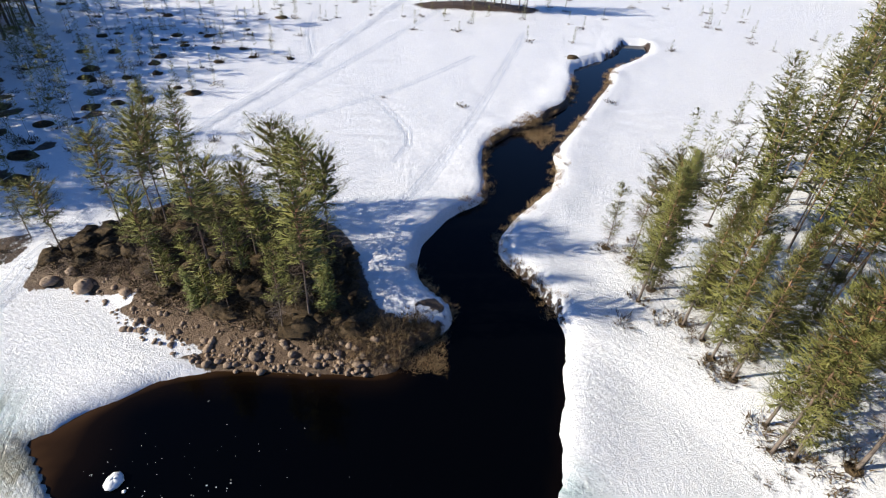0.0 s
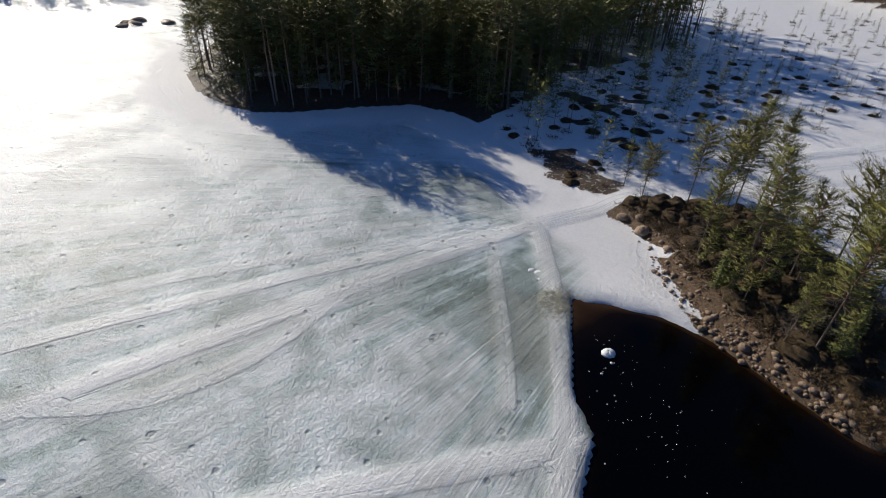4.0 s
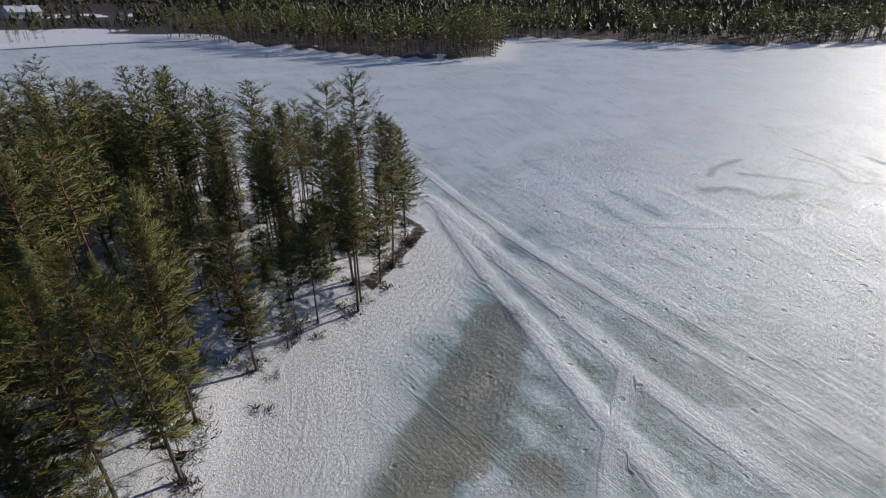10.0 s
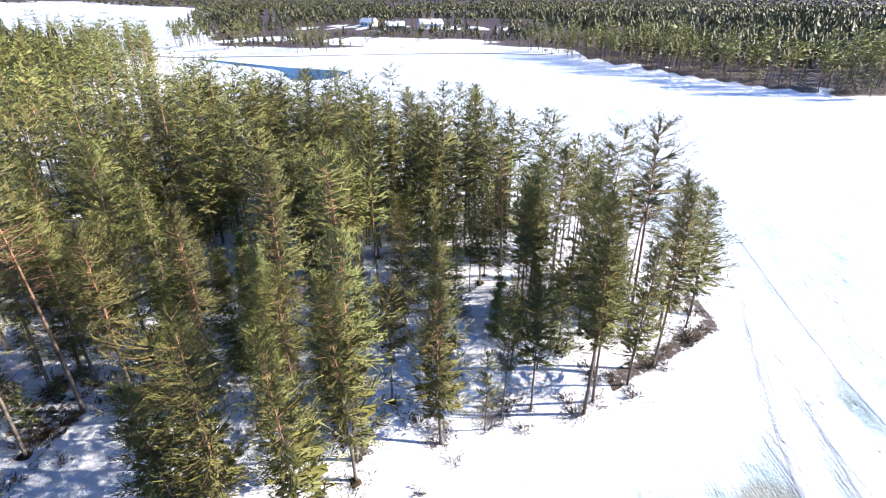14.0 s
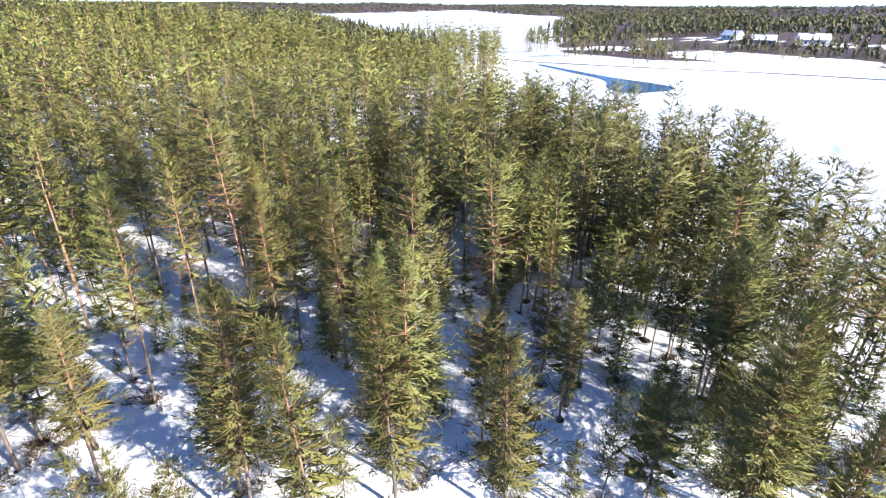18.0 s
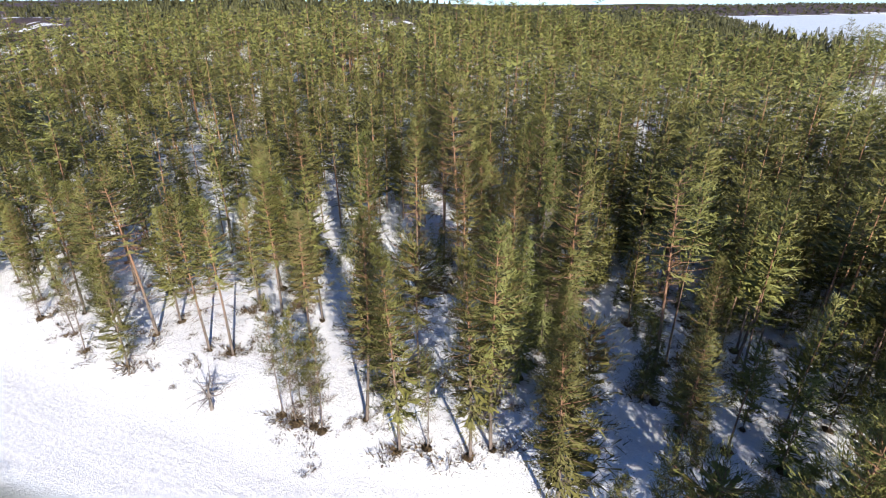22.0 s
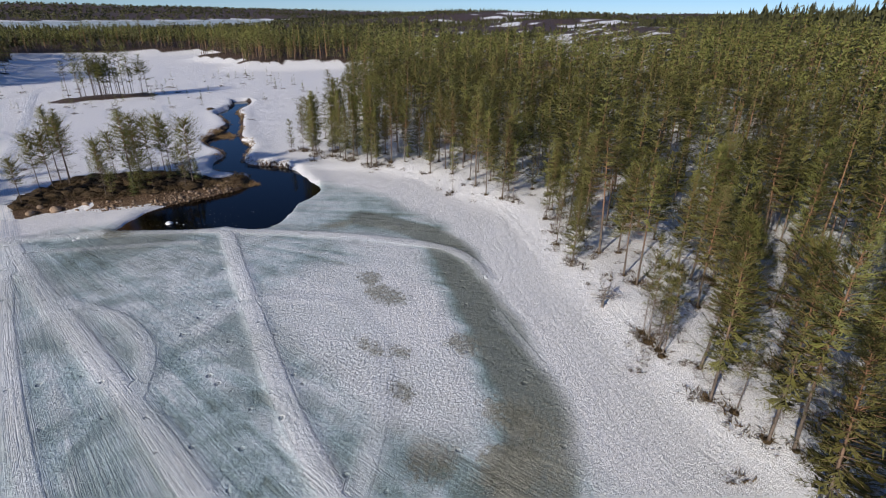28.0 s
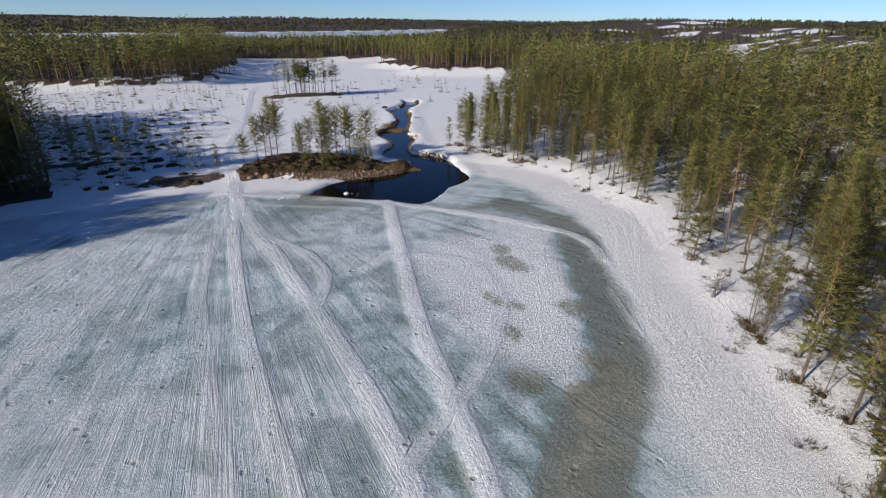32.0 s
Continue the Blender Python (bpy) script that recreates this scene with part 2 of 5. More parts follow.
    bmask = ramp(nt, b2, [(0.42, grey(0)), (0.55, grey(1))])
    bmask = calc(nt, "MULTIPLY", bmask, calc(nt, "MULTIPLY", brown, 4.0, True))
    col = mix(nt, bmask, col, heath)
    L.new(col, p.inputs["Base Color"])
    rough = calc(nt, "SUBTRACT", calc(nt, "SUBTRACT", 0.64, calc(nt, "MULTIPLY", ice, 0.10)), calc(nt, "MULTIPLY", calc(nt, "MULTIPLY", ice, calc(nt, "SUBTRACT", 0.75, crust, True)), 0.55))
    rough = calc(nt, "SUBTRACT", rough, calc(nt, "MULTIPLY", attr(nt, "gloss"), 0.22))
    L.new(rough, p.inputs["Roughness"])
    dimple = N(nt, "ShaderNodeTexVoronoi", Scale=5.2)
    warp = nt.nodes.new("ShaderNodeVectorMath")
    warp.operation = "ADD"
    wob = N(nt, "ShaderNodeTexNoise", Scale=1.2, Detail=3.0)
    L.new(co, wob.inputs["Vector"])
    L.new(co, warp.inputs[0])
    L.new(wob.outputs["Color"], warp.inputs[1])
    L.new(warp.outputs[0], dimple.inputs["Vector"])
    h = calc(nt, "ADD", calc(nt, "MULTIPLY", fine, 0.5), calc(nt, "MULTIPLY", grain, calc(nt, "SUBTRACT", 0.42, calc(nt, "MULTIPLY", ice, 0.25))))
    h = calc(nt, "ADD", h, calc(nt, "MULTIPLY", calc(nt, "SUBTRACT", 1.0, calc(nt, "MULTIPLY", ice, 0.85)), calc(nt, "MULTIPLY", dimple.outputs["Distance"], calc(nt, "MULTIPLY", calc(nt, "SUBTRACT", big, 0.30, True), 0.30))))
    h = calc(nt, "ADD", h, calc(nt, "MULTIPLY", attr(nt, "crumb"), calc(nt, "MULTIPLY", dimple.outputs["Distance"], 0.22)))
    h = calc(nt, "ADD", h, calc(nt, "MULTIPLY", bmask, calc(nt, "MULTIPLY", grain, 1.0)))
    h = calc(nt, "ADD", h, calc(nt, "MULTIPLY", calc(nt, "MULTIPLY", strong, calc(nt, "ADD", calc(nt, "MULTIPLY", crest, 0.30), calc(nt, "MULTIPLY", ruts, 0.25))), 0.6))
    h = calc(nt, "ADD", h, calc(nt, "MULTIPLY", calc(nt, "MULTIPLY", ice, streak), 0.5))
    h = calc(nt, "SUBTRACT", h, calc(nt, "ADD", calc(nt, "MULTIPLY", hole, calc(nt, "MULTIPLY", ice, 0.4)), calc(nt, "MULTIPLY", scratch, calc(nt, "MULTIPLY", ice, 0.12))))
    ridge = nt.nodes.new("ShaderNodeCombineXYZ")
    L.new(calc(nt, "MULTIPLY", attr(nt, "inland"), 1.1), ridge.inputs[0])
    L.new(calc(nt, "MULTIPLY", sep.outputs[1], 0.16), ridge.inputs[1])
    packed = noise_tex(nt, 1.0, 5, 0.6, 0.5, ridge.outputs[0])
    h = calc(nt, "ADD", h, calc(nt, "MULTIPLY", calc(nt, "SUBTRACT", 1.0, ice), calc(nt, "MULTIPLY", packed, 0.6)))
    bump(nt, p, h, 1.0, 0.22)
    return m


def make_water_material(name, spec):
    m, nt, p = material(name, 0.08, spec=spec)
    co = coords(nt)
    col = ramp(nt, attr(nt, "shallow"), [(0.0, (0.0007, 0.0008, 0.0011)), (0.6, (0.006, 0.0035, 0.002)), (1.0, (0.045, 0.023, 0.010))])
    nt.links.new(col, p.inputs["Base Color"])
    p.inputs["IOR"].default_value = 1.33
    bump(nt, p, noise_tex(nt, 1.6, 3, 0.5, 0.4, co), 0.12, 0.02)
    return m


def make_needle_material(name, dark, light):
    m, nt, p = material(name, 0.62, spec=0.25)
    geo = nt.nodes.new("ShaderNodeNewGeometry")
    oi = nt.nodes.new("ShaderNodeObjectInfo")
    co = coords(nt)
    a = calc(nt, "ADD", calc(nt, "MULTIPLY", geo.outputs["Random Per Island"], 0.28), calc(nt, "MULTIPLY", noise_tex(nt, 0.6, 3, 0.5, 0.0, co), 0.72))
    col = ramp(nt, a, [(0.15, dark), (0.85, light)])
    hv = N(nt, "ShaderNodeHueSaturation")
    nt.links.new(col, hv.inputs["Color"])
    nt.links.new(calc(nt, "ADD", calc(nt, "MULTIPLY", oi.outputs["Random"], 0.5), 0.75), hv.inputs["Value"])
    nt.links.new(calc(nt, "ADD", calc(nt, "MULTIPLY", oi.outputs["Random"], 0.03), 0.485), hv.inputs["Hue"])
    nt.links.new(hv.outputs[0], p.inputs["Base Color"])
    tr = nt.nodes.new("ShaderNodeBsdfTranslucent")
    nt.links.new(hv.outputs[0], tr.inputs["Color"])
    ms = nt.nodes.new("ShaderNodeMixShader")
    ms.inputs[0].default_value = 0.04
    nt.links.new(p.outputs[0], ms.inputs[1])
    nt.links.new(tr.outputs[0], ms.inputs[2])
    nt.links.new(ms.outputs[0], nt.nodes["Material Output"].inputs["Surface"])
    return m


def make_bark_material():
    """Pine bark: grey-brown at the foot, rust-red above."""
    m, nt, p = material("pine_bark", 0.9, spec=0.2)
    co = coords(nt)
    sep = nt.nodes.new("ShaderNodeSeparateXYZ")
    nt.links.new(co, sep.inputs[0])
    n = noise_tex(nt, 5.0, 5, 0.65, 0.6, co)
    low = ramp(nt, n, [(0.3, (0.07, 0.055, 0.045)), (0.7, (0.22, 0.18, 0.15))])
    high = ramp(nt, n, [(0.3, (0.16, 0.085, 0.05)), (0.7, (0.34, 0.195, 0.115))])
    t = calc(nt, "MULTIPLY", calc(nt, "SUBTRACT", sep.outputs["Z"], 2.5), 0.25, True)
    nt.links.new(mix(nt, t, low, high), p.inputs["Base Color"])
    bump(nt, p, noise_tex(nt, 18.0, 3, 0.6, 0.0, co), 0.8, 0.03)
    return m


MAT_GROUND = make_ground_material()
MAT_WATER = make_water_material("peat_water", 0.14)
MAT_LEAD = make_water_material("lead_water", 0.06)
MAT_PINE = make_needle_material("pine_needles", (0.088, 0.094, 0.028), (0.205, 0.198, 0.052))
MAT_SPRUCE = make_needle_material("spruce_needles", (0.072, 0.088, 0.027), (0.170, 0.180, 0.050))
MAT_FAR = make_needle_material("far_needles", (0.050, 0.056, 0.023), (0.112, 0.112, 0.042))
MAT_BARK = make_bark_material()
MAT_TWIG = plain("bare_twigs", (0.10, 0.085, 0.075), (0.26, 0.23, 0.20), 3.0, 0.9, 0.01)
MAT_HEATH = plain("heath_shrub", (0.035, 0.025, 0.013), (0.14, 0.095, 0.045), 2.5, 0.9, 0.05)
MAT_REED = plain("dry_sedge", (0.16, 0.10, 0.05), (0.34, 0.24, 0.13), 3.0, 0.9, 0.03)
MAT_ROCK = plain("boulder_granite", (0.15, 0.105, 0.075), (0.36, 0.27, 0.19), 4.0, 0.85, 0.02, per_object=0.5)
MAT_SHARD = plain("ice_block", (0.62, 0.66, 0.68), (0.84, 0.85, 0.85), 5.0, 0.45, 0.02)
MAT_MOUND = plain("heath_mound", (0.028, 0.020, 0.012), (0.13, 0.088, 0.046), 6.0, 0.95, 0.12, 1.0)

# ---- plan ----
POND_SOUTH = [(-16.8, 12.3), (-13.5, 9.5), (-10.7, 7.2), (-8.7, 6.3), (-7.2, 4.2), (-5.0, 3.6), (-2.8, 5.0), (-0.3, 7.5), (3.8, 9.7), (5.2, 12.3), (5.7, 15.0)]
EAST_BANK = [(6.3, 17.5), (6.8, 20.0), (6.7, 22.0), (5.7, 24.4), (4.2, 26.7), (3.7, 28.6), (4.7, 31.0), (6.8, 34.3), (9.0, 38.0), (9.8, 44.0), (11.7, 48.0), (15.6, 56.4), (19.4, 64.7), (20.6, 69.5), (26.0, 75.8), (29.8, 83.0)]
WEST_BANK = [(26.8, 84.8), (24.2, 79.7), (20.2, 74.5), (16.0, 69.8), (14.9, 62.9), (12.7, 55.9), (10.5, 53.1), (8.6, 49.5), (5.7, 47.3), (3.9, 44.5), (3.2, 40.5), (3.3, 36.1), (2.2, 33.9), (0.1, 31.7), (-1.3, 28.5), (-1.7, 26.0), (-1.2, 24.4)]
POND_NORTH = [(-0.3, 23.1), (0.7, 21.6), (0.1, 20.2), (-1.6, 18.5), (-2.3, 17.1), (-5.8, 16.9), (-9.0, 16.9), (-12.7, 16.1), (-14.7, 14.7), (-16.5, 13.0)]
SHORE_EAST = [(-28, 22), (-24.5, 21.5), (-20, 21.5), (-16.2, 19.5), (-9, 17), (-2, 17), (5, 19), (11, 16), (15.8, 5), (13.7, -2.3), (14, -9), (10.9, -14.7), (6, -21.5), (2.3, -28), (-0.6, -32.5), (-2.5, -36), (-4, -39), (-5.5, -43), (-7.5, -45.8), (-12.7, -46.8), (-17.3, -50.3), (-21.9, -53.9), (-23.4, -56.5), (-21, -64), (-12, -76), (5, -92), (28, -108), (52, -122), (73, -139), (64, -150), (80, -165), (100, -200), (118, -225)]
SHORE_SOUTH = [(126, -250), (80, -240), (50, -244), (14, -262), (-28, -253), (-65, -182), (-84, -155), (-103, -150), (-143, -194), (-163, -184), (-204, -128), (-310, -107), (-448, -77), (-440, -30), (-300, -20), (-202, -31), (-175, -65), (-161, -63), (-158, -36), (-157, -5), (-149, 24), (-96, 6.4), (-76, -1), (-62, 1.5), (-57, 7), (-53.5, 20.6), (-44, 24), (-37, 22.5), (-33, 23.5)]
FAR_LAKE_SOUTH = [(122, -232), (170, -262), (300, -330), (790, -660), (1331, -1034), (1751, -2318), (700, -1366), (528, -1067), (220, -413), (182, -366), (155, -300), (128, -256)]
FAR_LAKE_NORTH = [(-300, 900), (-140, 820), (-60, 720), (5, 610), (130, 660), (330, 820), (620, 1150), (900, 1600), (820, 1750), (300, 1380), (40, 1190), (-200, 1100)]
BOG = [(-33, 23.5), (-28, 22), (-24.5, 21.5), (-10, 15), (5, 15), (13, 14), (13.2, 27), (28, 45), (60, 80), (92, 110), (112, 132), (75, 146), (56, 156), (72, 176), (60, 204), (84, 224), (82, 244), (44, 262), (5, 254), (2, 222), (-14, 188), (-4, 162), (-20, 146), (-46, 140), (-80, 163), (-170, 160), (-120, 110), (-64, 88), (-54.5, 73), (-52, 52), (-50, 41), (-44.7, 32.6), (-43.5, 25)]
ISLAND = [(-24.0, 22.0), (-20.5, 22.0), (-16.2, 19.8), (-12.0, 18.0), (-8.9, 17.0), (-5.0, 17.0), (-2.2, 17.2), (0.2, 20.2), (-0.4, 22.4), (-3.0, 20.9), (-4.6, 24.1), (-6.9, 28.8), (-12.5, 31.6), (-17.5, 32.5), (-22.0, 28.3), (-24.2, 25.9)]
CHANNEL = [(2.8, -0.9), (4.5, -6), (4.7, -11.5), (0.6, -18.4), (-2.8, -24.2), (-5.6, -28.4), (-8.1, -31.9), (-12.6, -34.6), (-16.5, -37.4), (-20.0, -40.7)]
OPEN_LEAD = [(33, -183), (36, -173), (41, -168), (48, -174), (56, -190), (75, -203), (94, -216), (93, -218), (72, -206), (57, -197.5), (44, -193), (36, -189)]
TRAILS = [  # line, half width, whiteness, height
    ([(-25, 17), (-24.3, 26), (-23, 44), (-18, 65), (-7, 125), (0, 140)], 0.81, 0.9, 0.04),
    ([(-25, 16), (-24.8, 6), (-23.9, -7), (-23.3, -17), (-23.0, -24), (-23.1, -30), (-23.8, -36), (-25, -46), (-27, -62)], 0.84, 0.95, 0.09),
    ([(-25.4, 13), (-27.2, -1.4), (-28.2, -14.5), (-28.4, -25), (-28.3, -32), (-28.5, -50), (-31, -70)], 0.62, 0.85, 0.06),
    ([(-25.7, 12.5), (-28.5, 2.3), (-30.6, -8), (-31, -16.4), (-31.1, -25), (-30.9, -31), (-31, -41), (-33, -60)], 0.64, 0.55, 0.03),
    ([(-24, 0), (-21.4, -5.6), (-21.1, -10.9), (-22.9, -15.3)], 0.62, 0.7, 0.06),
    ([(-9, 5.6), (-10.6, 0.5), (-12.9, -7), (-16.8, -20), (-18.2, -26), (-18.9, -29.6), (-19.8, -33.6), (-21.3, -39.5), (-22.6, -45.6), (-25.8, -57)], 0.75, 1.0, 0.12),
    ([(-24.9, 16), (-20.4, 13.3), (-14, 8.8), (-9.2, 4.9), (-3.9, -0.7), (0.2, -5.9), (3.4, -11.4), (3.7, -15.2), (2.2, -18.6)], 0.69, 1.0, 0.12),
    ([(-18, -11.2), (-14.8, -9.6), (-11.5, -10.8), (-8.8, -13.9), (-9.4, -18.9), (-11.3, -22.7), (-14.3, -26), (-17.6, -28.9), (-21.4, -31.5), (-24, -33.4)], 0.64, 0.65, 0.03),
    ([(-22.6, 10.5), (-15.9, 6.5), (-12.4, 4.1)], 0.50, 0.8, 0.06),
    ([(-33, 4), (-36, -10), (-37.5, -24), (-37, -40), (-36, -58)], 0.50, 0.4, 0.03),
    ([(-26, 14), (-33, 0), (-41, -15), (-47, -33), (-50, -52)], 0.56, 0.4, 0.03),
    ([(-27, 15), (-40, 4), (-56, -6), (-80, -12), (-118, -14)], 0.75, 0.4, 0.03),
    ([(-41, -45.5), (-48.8, -40.3), (-53.3, -38.1), (-57.4, -40.5)], 0.55, 0.6, 0.03),
    ([(-44, -45), (-53, -46.5), (-66, -50), (-80, -52)], 0.50, 0.32, 0.01),
]
RING_CRACKS = [  # line, half width, 1 dark crack or 0 glassy sliver
    ([(-79.1, -52.4), (-75.4, -44.6), (-72.6, -38.8)], 0.35, 1), ([(-74.3, -50.0), (-74.6, -45.7), (-70.6, -41.5), (-73.1, -39.0)], 0.35, 1),
    ([(-53.9, -48.4), (-57.2, -46.6), (-57.2, -43.6), (-61.1, -42.6)], 0.8, 1), ([(-62.5, -49.5), (-66.0, -45.0), (-66.5, -40.5)], 0.5, 1), ([(-58.5, -51.0), (-62.0, -52.5), (-68.0, -53.0)], 0.4, 1),
    ([(-83.7, -46.3), (-81.0, -41.1), (-78.0, -38.0)], 0.9, 0), ([(-76.0, -36.4), (-72.8, -34.6), (-68.5, -35.0)], 0.6, 0), ([(-66.5, -36.0), (-63.0, -37.5)], 0.7, 0)]
SKI_TRACKS = [  # line, half width of a narrow pressed track
    ([(-19.2, 40.3), (-14.9, 47.6), (-6.1, 57.6), (2.9, 72.5)], 0.5),
    ([(-3.4, 31), (-0.5, 40.1), (3.2, 53.6), (11.2, 86.7)], 0.6),
    ([(-8.4, 55.4), (-3.8, 45.5), (-4.3, 39.7)], 0.45),
    ([(-16.5, 64.4), (-21.4, 80.4), (-23.7, 95.7)], 0.6),
    ([(-22.5, 38), (-17, 55), (-9, 80), (2, 118)], 0.6),
    ([(-1.3, -23), (-3.0, -26.5), (-4.2, -29.2)], 0.5),
]
CLEARINGS = [(129, 65, 13, 13), (138, 51, 12, 12), (162, 78, 22, 20), (175, 67, 20, 20), (211, 83, 26, 24), (198, 96, 26, 20), (121, 112, 12, 11), (138, 117, 15, 11), (165, -53, 18, 11), (232, -102, 28, 14), (385, 280, 40, 30), (370, -136, 40, 18), (1020, 740, 120, 60), (30, -300, 46, 26), (70, -415, 60, 30), (105, -300, 22, 18), (0, -420, 40, 26), (330, 160, 60, 20), (240, 235, 60, 24), (430, 205, 130, 46), (850, 660, 240, 90)]


def smooth(pts, n=4, closed=False):
    """A Catmull-Rom line through the points."""
    p = np.array(pts, float)
    m = len(p)
    out = []
    for i in range(m if closed else m - 1):
        a, b, c, d = (p[(i + k) % m] if closed else p[min(max(i + k, 0), m - 1)] for k in (-1, 0, 1, 2))
        for t in np.arange(n) / n:
            out.append(0.5 * (2 * b + (c - a) * t + (2 * a - 5 * b + 4 * c - d) * t * t + (3 * b - a - 3 * c + d) * t ** 3))
    if not closed:
        out.append(p[-1])
    return np.array(out)


def side_dist(x, y, line):
    """Distance to an open line, positive on its left hand."""
    best, sign = np.full(x.shape, 1e18), np.ones(x.shape)
    for (ax, ay), (bx, by) in zip(line[:-1], line[1:]):
        dx, dy = bx - ax, by - ay
        t = np.clip(((x - ax) * dx + (y - ay) * dy) / max(dx * dx + dy * dy, 1e-9), 0, 1)
        q = (x - ax - t * dx) ** 2 + (y - ay - t * dy) ** 2
        nearer = q < best
        sign = np.where(nearer, np.where(dx * (y - ay) - dy * (x - ax) >= 0, 1.0, -1.0), sign)
        best = np.where(nearer, q, best)
    return np.sqrt(best) * sign


def seg_dist(x, y, line, closed):
    best = np.full(x.shape, 1e18)
    inside = np.zeros(x.shape, bool)
    n = len(line)
    for i in range(n if closed else n - 1):
        (ax, ay), (bx, by) = line[i], line[(i + 1) % n]
        dx, dy = bx - ax, by - ay
        t = np.clip(((x - ax) * dx + (y - ay) * dy) / max(dx * dx + dy * dy, 1e-9), 0, 1)
        best = np.minimum(best, (x - ax - t * dx) ** 2 + (y - ay - t * dy) ** 2)
        if closed and by != ay:
            inside ^= ((ay > y) != (by > y)) & (x < dx * (y - ay) / dy + ax)
    return np.sqrt(best), inside


def area_dist(x, y, line):
    """Distance to a closed line, negative inside."""
    d, inside = seg_dist(x, y, line, True)
    return np.where(inside, -d, d)


def step(a, b, v):
    t = np.clip((v - a) / (b - a), 0, 1)
    return t * t * (3 - 2 * t)


def lattice(x, y, seed):
    h = (x.astype(np.int64) * 374761393 + y.astype(np.int64) * 668265263 + seed * 974634777) & 0xFFFFFFFF
    h = ((h ^ (h >> 13)) * 1274126177) & 0xFFFFFFFF
    return ((h ^ (h >> 16)) & 0xFFFF) / 65535.0


def value_noise(x, y, size, octaves=3, seed=1):
    out, amp, tot = 0.0, 1.0, 0.0
    for o in range(octaves):
        u, v = x / size * 2 ** o, y / size * 2 ** o
        i, j = np.floor(u), np.floor(v)
        f, g = u - i, v - j
        f, g = f * f * (3 - 2 * f), g * g * (3 - 2 * g)
        a, b = lattice(i, j, seed + o), lattice(i + 1, j, seed + o)
        c, d = lattice(i, j + 1, seed + o), lattice(i + 1, j + 1, seed + o)
        out = out + amp * ((a * (1 - f) + b * f) * (1 - g) + (c * (1 - f) + d * f) * g)
        tot, amp = tot + amp, amp * 0.5
    return out / tot


WATER_LINE = smooth(POND_SOUTH + EAST_BANK + WEST_BANK + POND_NORTH, 3, True)
LAKE_LINE = smooth(SHORE_EAST + SHORE_SOUTH, 2, True)
ISLAND_LINE = smooth(ISLAND, 3, True)
BOG_LINE = np.array(BOG, float)
CHANNEL_LINE = smooth(CHANNEL, 3)


def places(x, y):
    """All the distances that the plan needs at the places x, y."""
    r = np.hypot(x, y)
    near = r < 420
    d = {}
    lake = area_dist(x, y, LAKE_LINE)
    l2 = area_dist(x, y, np.array(FAR_LAKE_SOUTH, float))
    l3 = area_dist(x, y, np.array(FAR_LAKE_NORTH, float))
    d["lake"] = np.minimum(np.minimum(lake, l2), l3)
    for key, line in (("water", WATER_LINE), ("island", ISLAND_LINE), ("bog", BOG_LINE)):
        v = np.full(x.shape, 500.0)
        v[near] = area_dist(x[near], y[near], line)
        d[key] = v
    v = np.full(x.shape, 500.0)
    v[near] = seg_dist(x[near], y[near], CHANNEL_LINE, False)[0]
    d["channel"] = v
    trail = np.zeros(x.shape)
    lat = np.full(x.shape, 9.0)
    track = np.zeros(x.shape)
    lift = np.zeros(x.shape)
    rut = np.zeros(x.shape)
    m = r < 190
    a, b = x[m], y[m]
    t0, l0, h0, r0, k0 = (v[m] for v in (trail, lat, lift, rut, track))
    for line, hw, white, up in TRAILS:
        sd = side_dist(a, b, smooth(line, 3))
        q = np.abs(sd)
        w = step(1.7, 0.45, q / hw + 0.5 * (value_noise(a, b, 3.5, 2, 77) - 0.5)) * white * (0.72 + 0.4 * value_noise(a, b, 11, 2, 78))
        near_line = q / hw < np.abs(l0)
        l0 = np.where(near_line, sd / hw, l0)
        k0 = np.where(near_line, white * (0.75 + 0.45 * value_noise(a, b, 9, 2, 78)), k0)
        h0 = np.maximum(h0, up * step(1.35, 0.3, q / hw))
        t0 = np.maximum(t0, w)
    for line, hw in SKI_TRACKS:
        sd = side_dist(a, b, smooth(line, 3))
        q = np.abs(sd)
        w = 0.62 * step(1.6, 0.8, q / hw)
        near_line = q / hw < np.abs(l0)
        l0 = np.where(near_line, sd / hw, l0)
        k0 = np.where(near_line, 0.7, k0)
        t0 = np.maximum(t0, w)
        r0 = np.maximum(r0, step(hw * 1.3, hw * 0.5, q))
    trail[m], lat[m], lift[m], rut[m], track[m] = t0, l0, h0, r0, k0
    d["trail"], d["lat"], d["lift"], d["rut"], d["track"] = trail, lat, lift, rut, track
    d["islet"] = np.hypot((x - 4) / 12.0, (y - 104) / 4.5)
    d["reef"] = np.minimum(np.hypot((x + 115) / 3.2, (y + 4.5) / 1.2), np.hypot((x + 114) / 1.8, (y - 1.2) / 1.1))
    c = np.full(x.shape, 9.0)
    for cx, cy, ra, rb in CLEARINGS:
        c = np.minimum(c, np.hypot((x - cx) / ra, (y - cy) / rb) + 0.5 * (value_noise(x, y, 14, 2, 31) - 0.5))
    d["clear"] = c
    return d


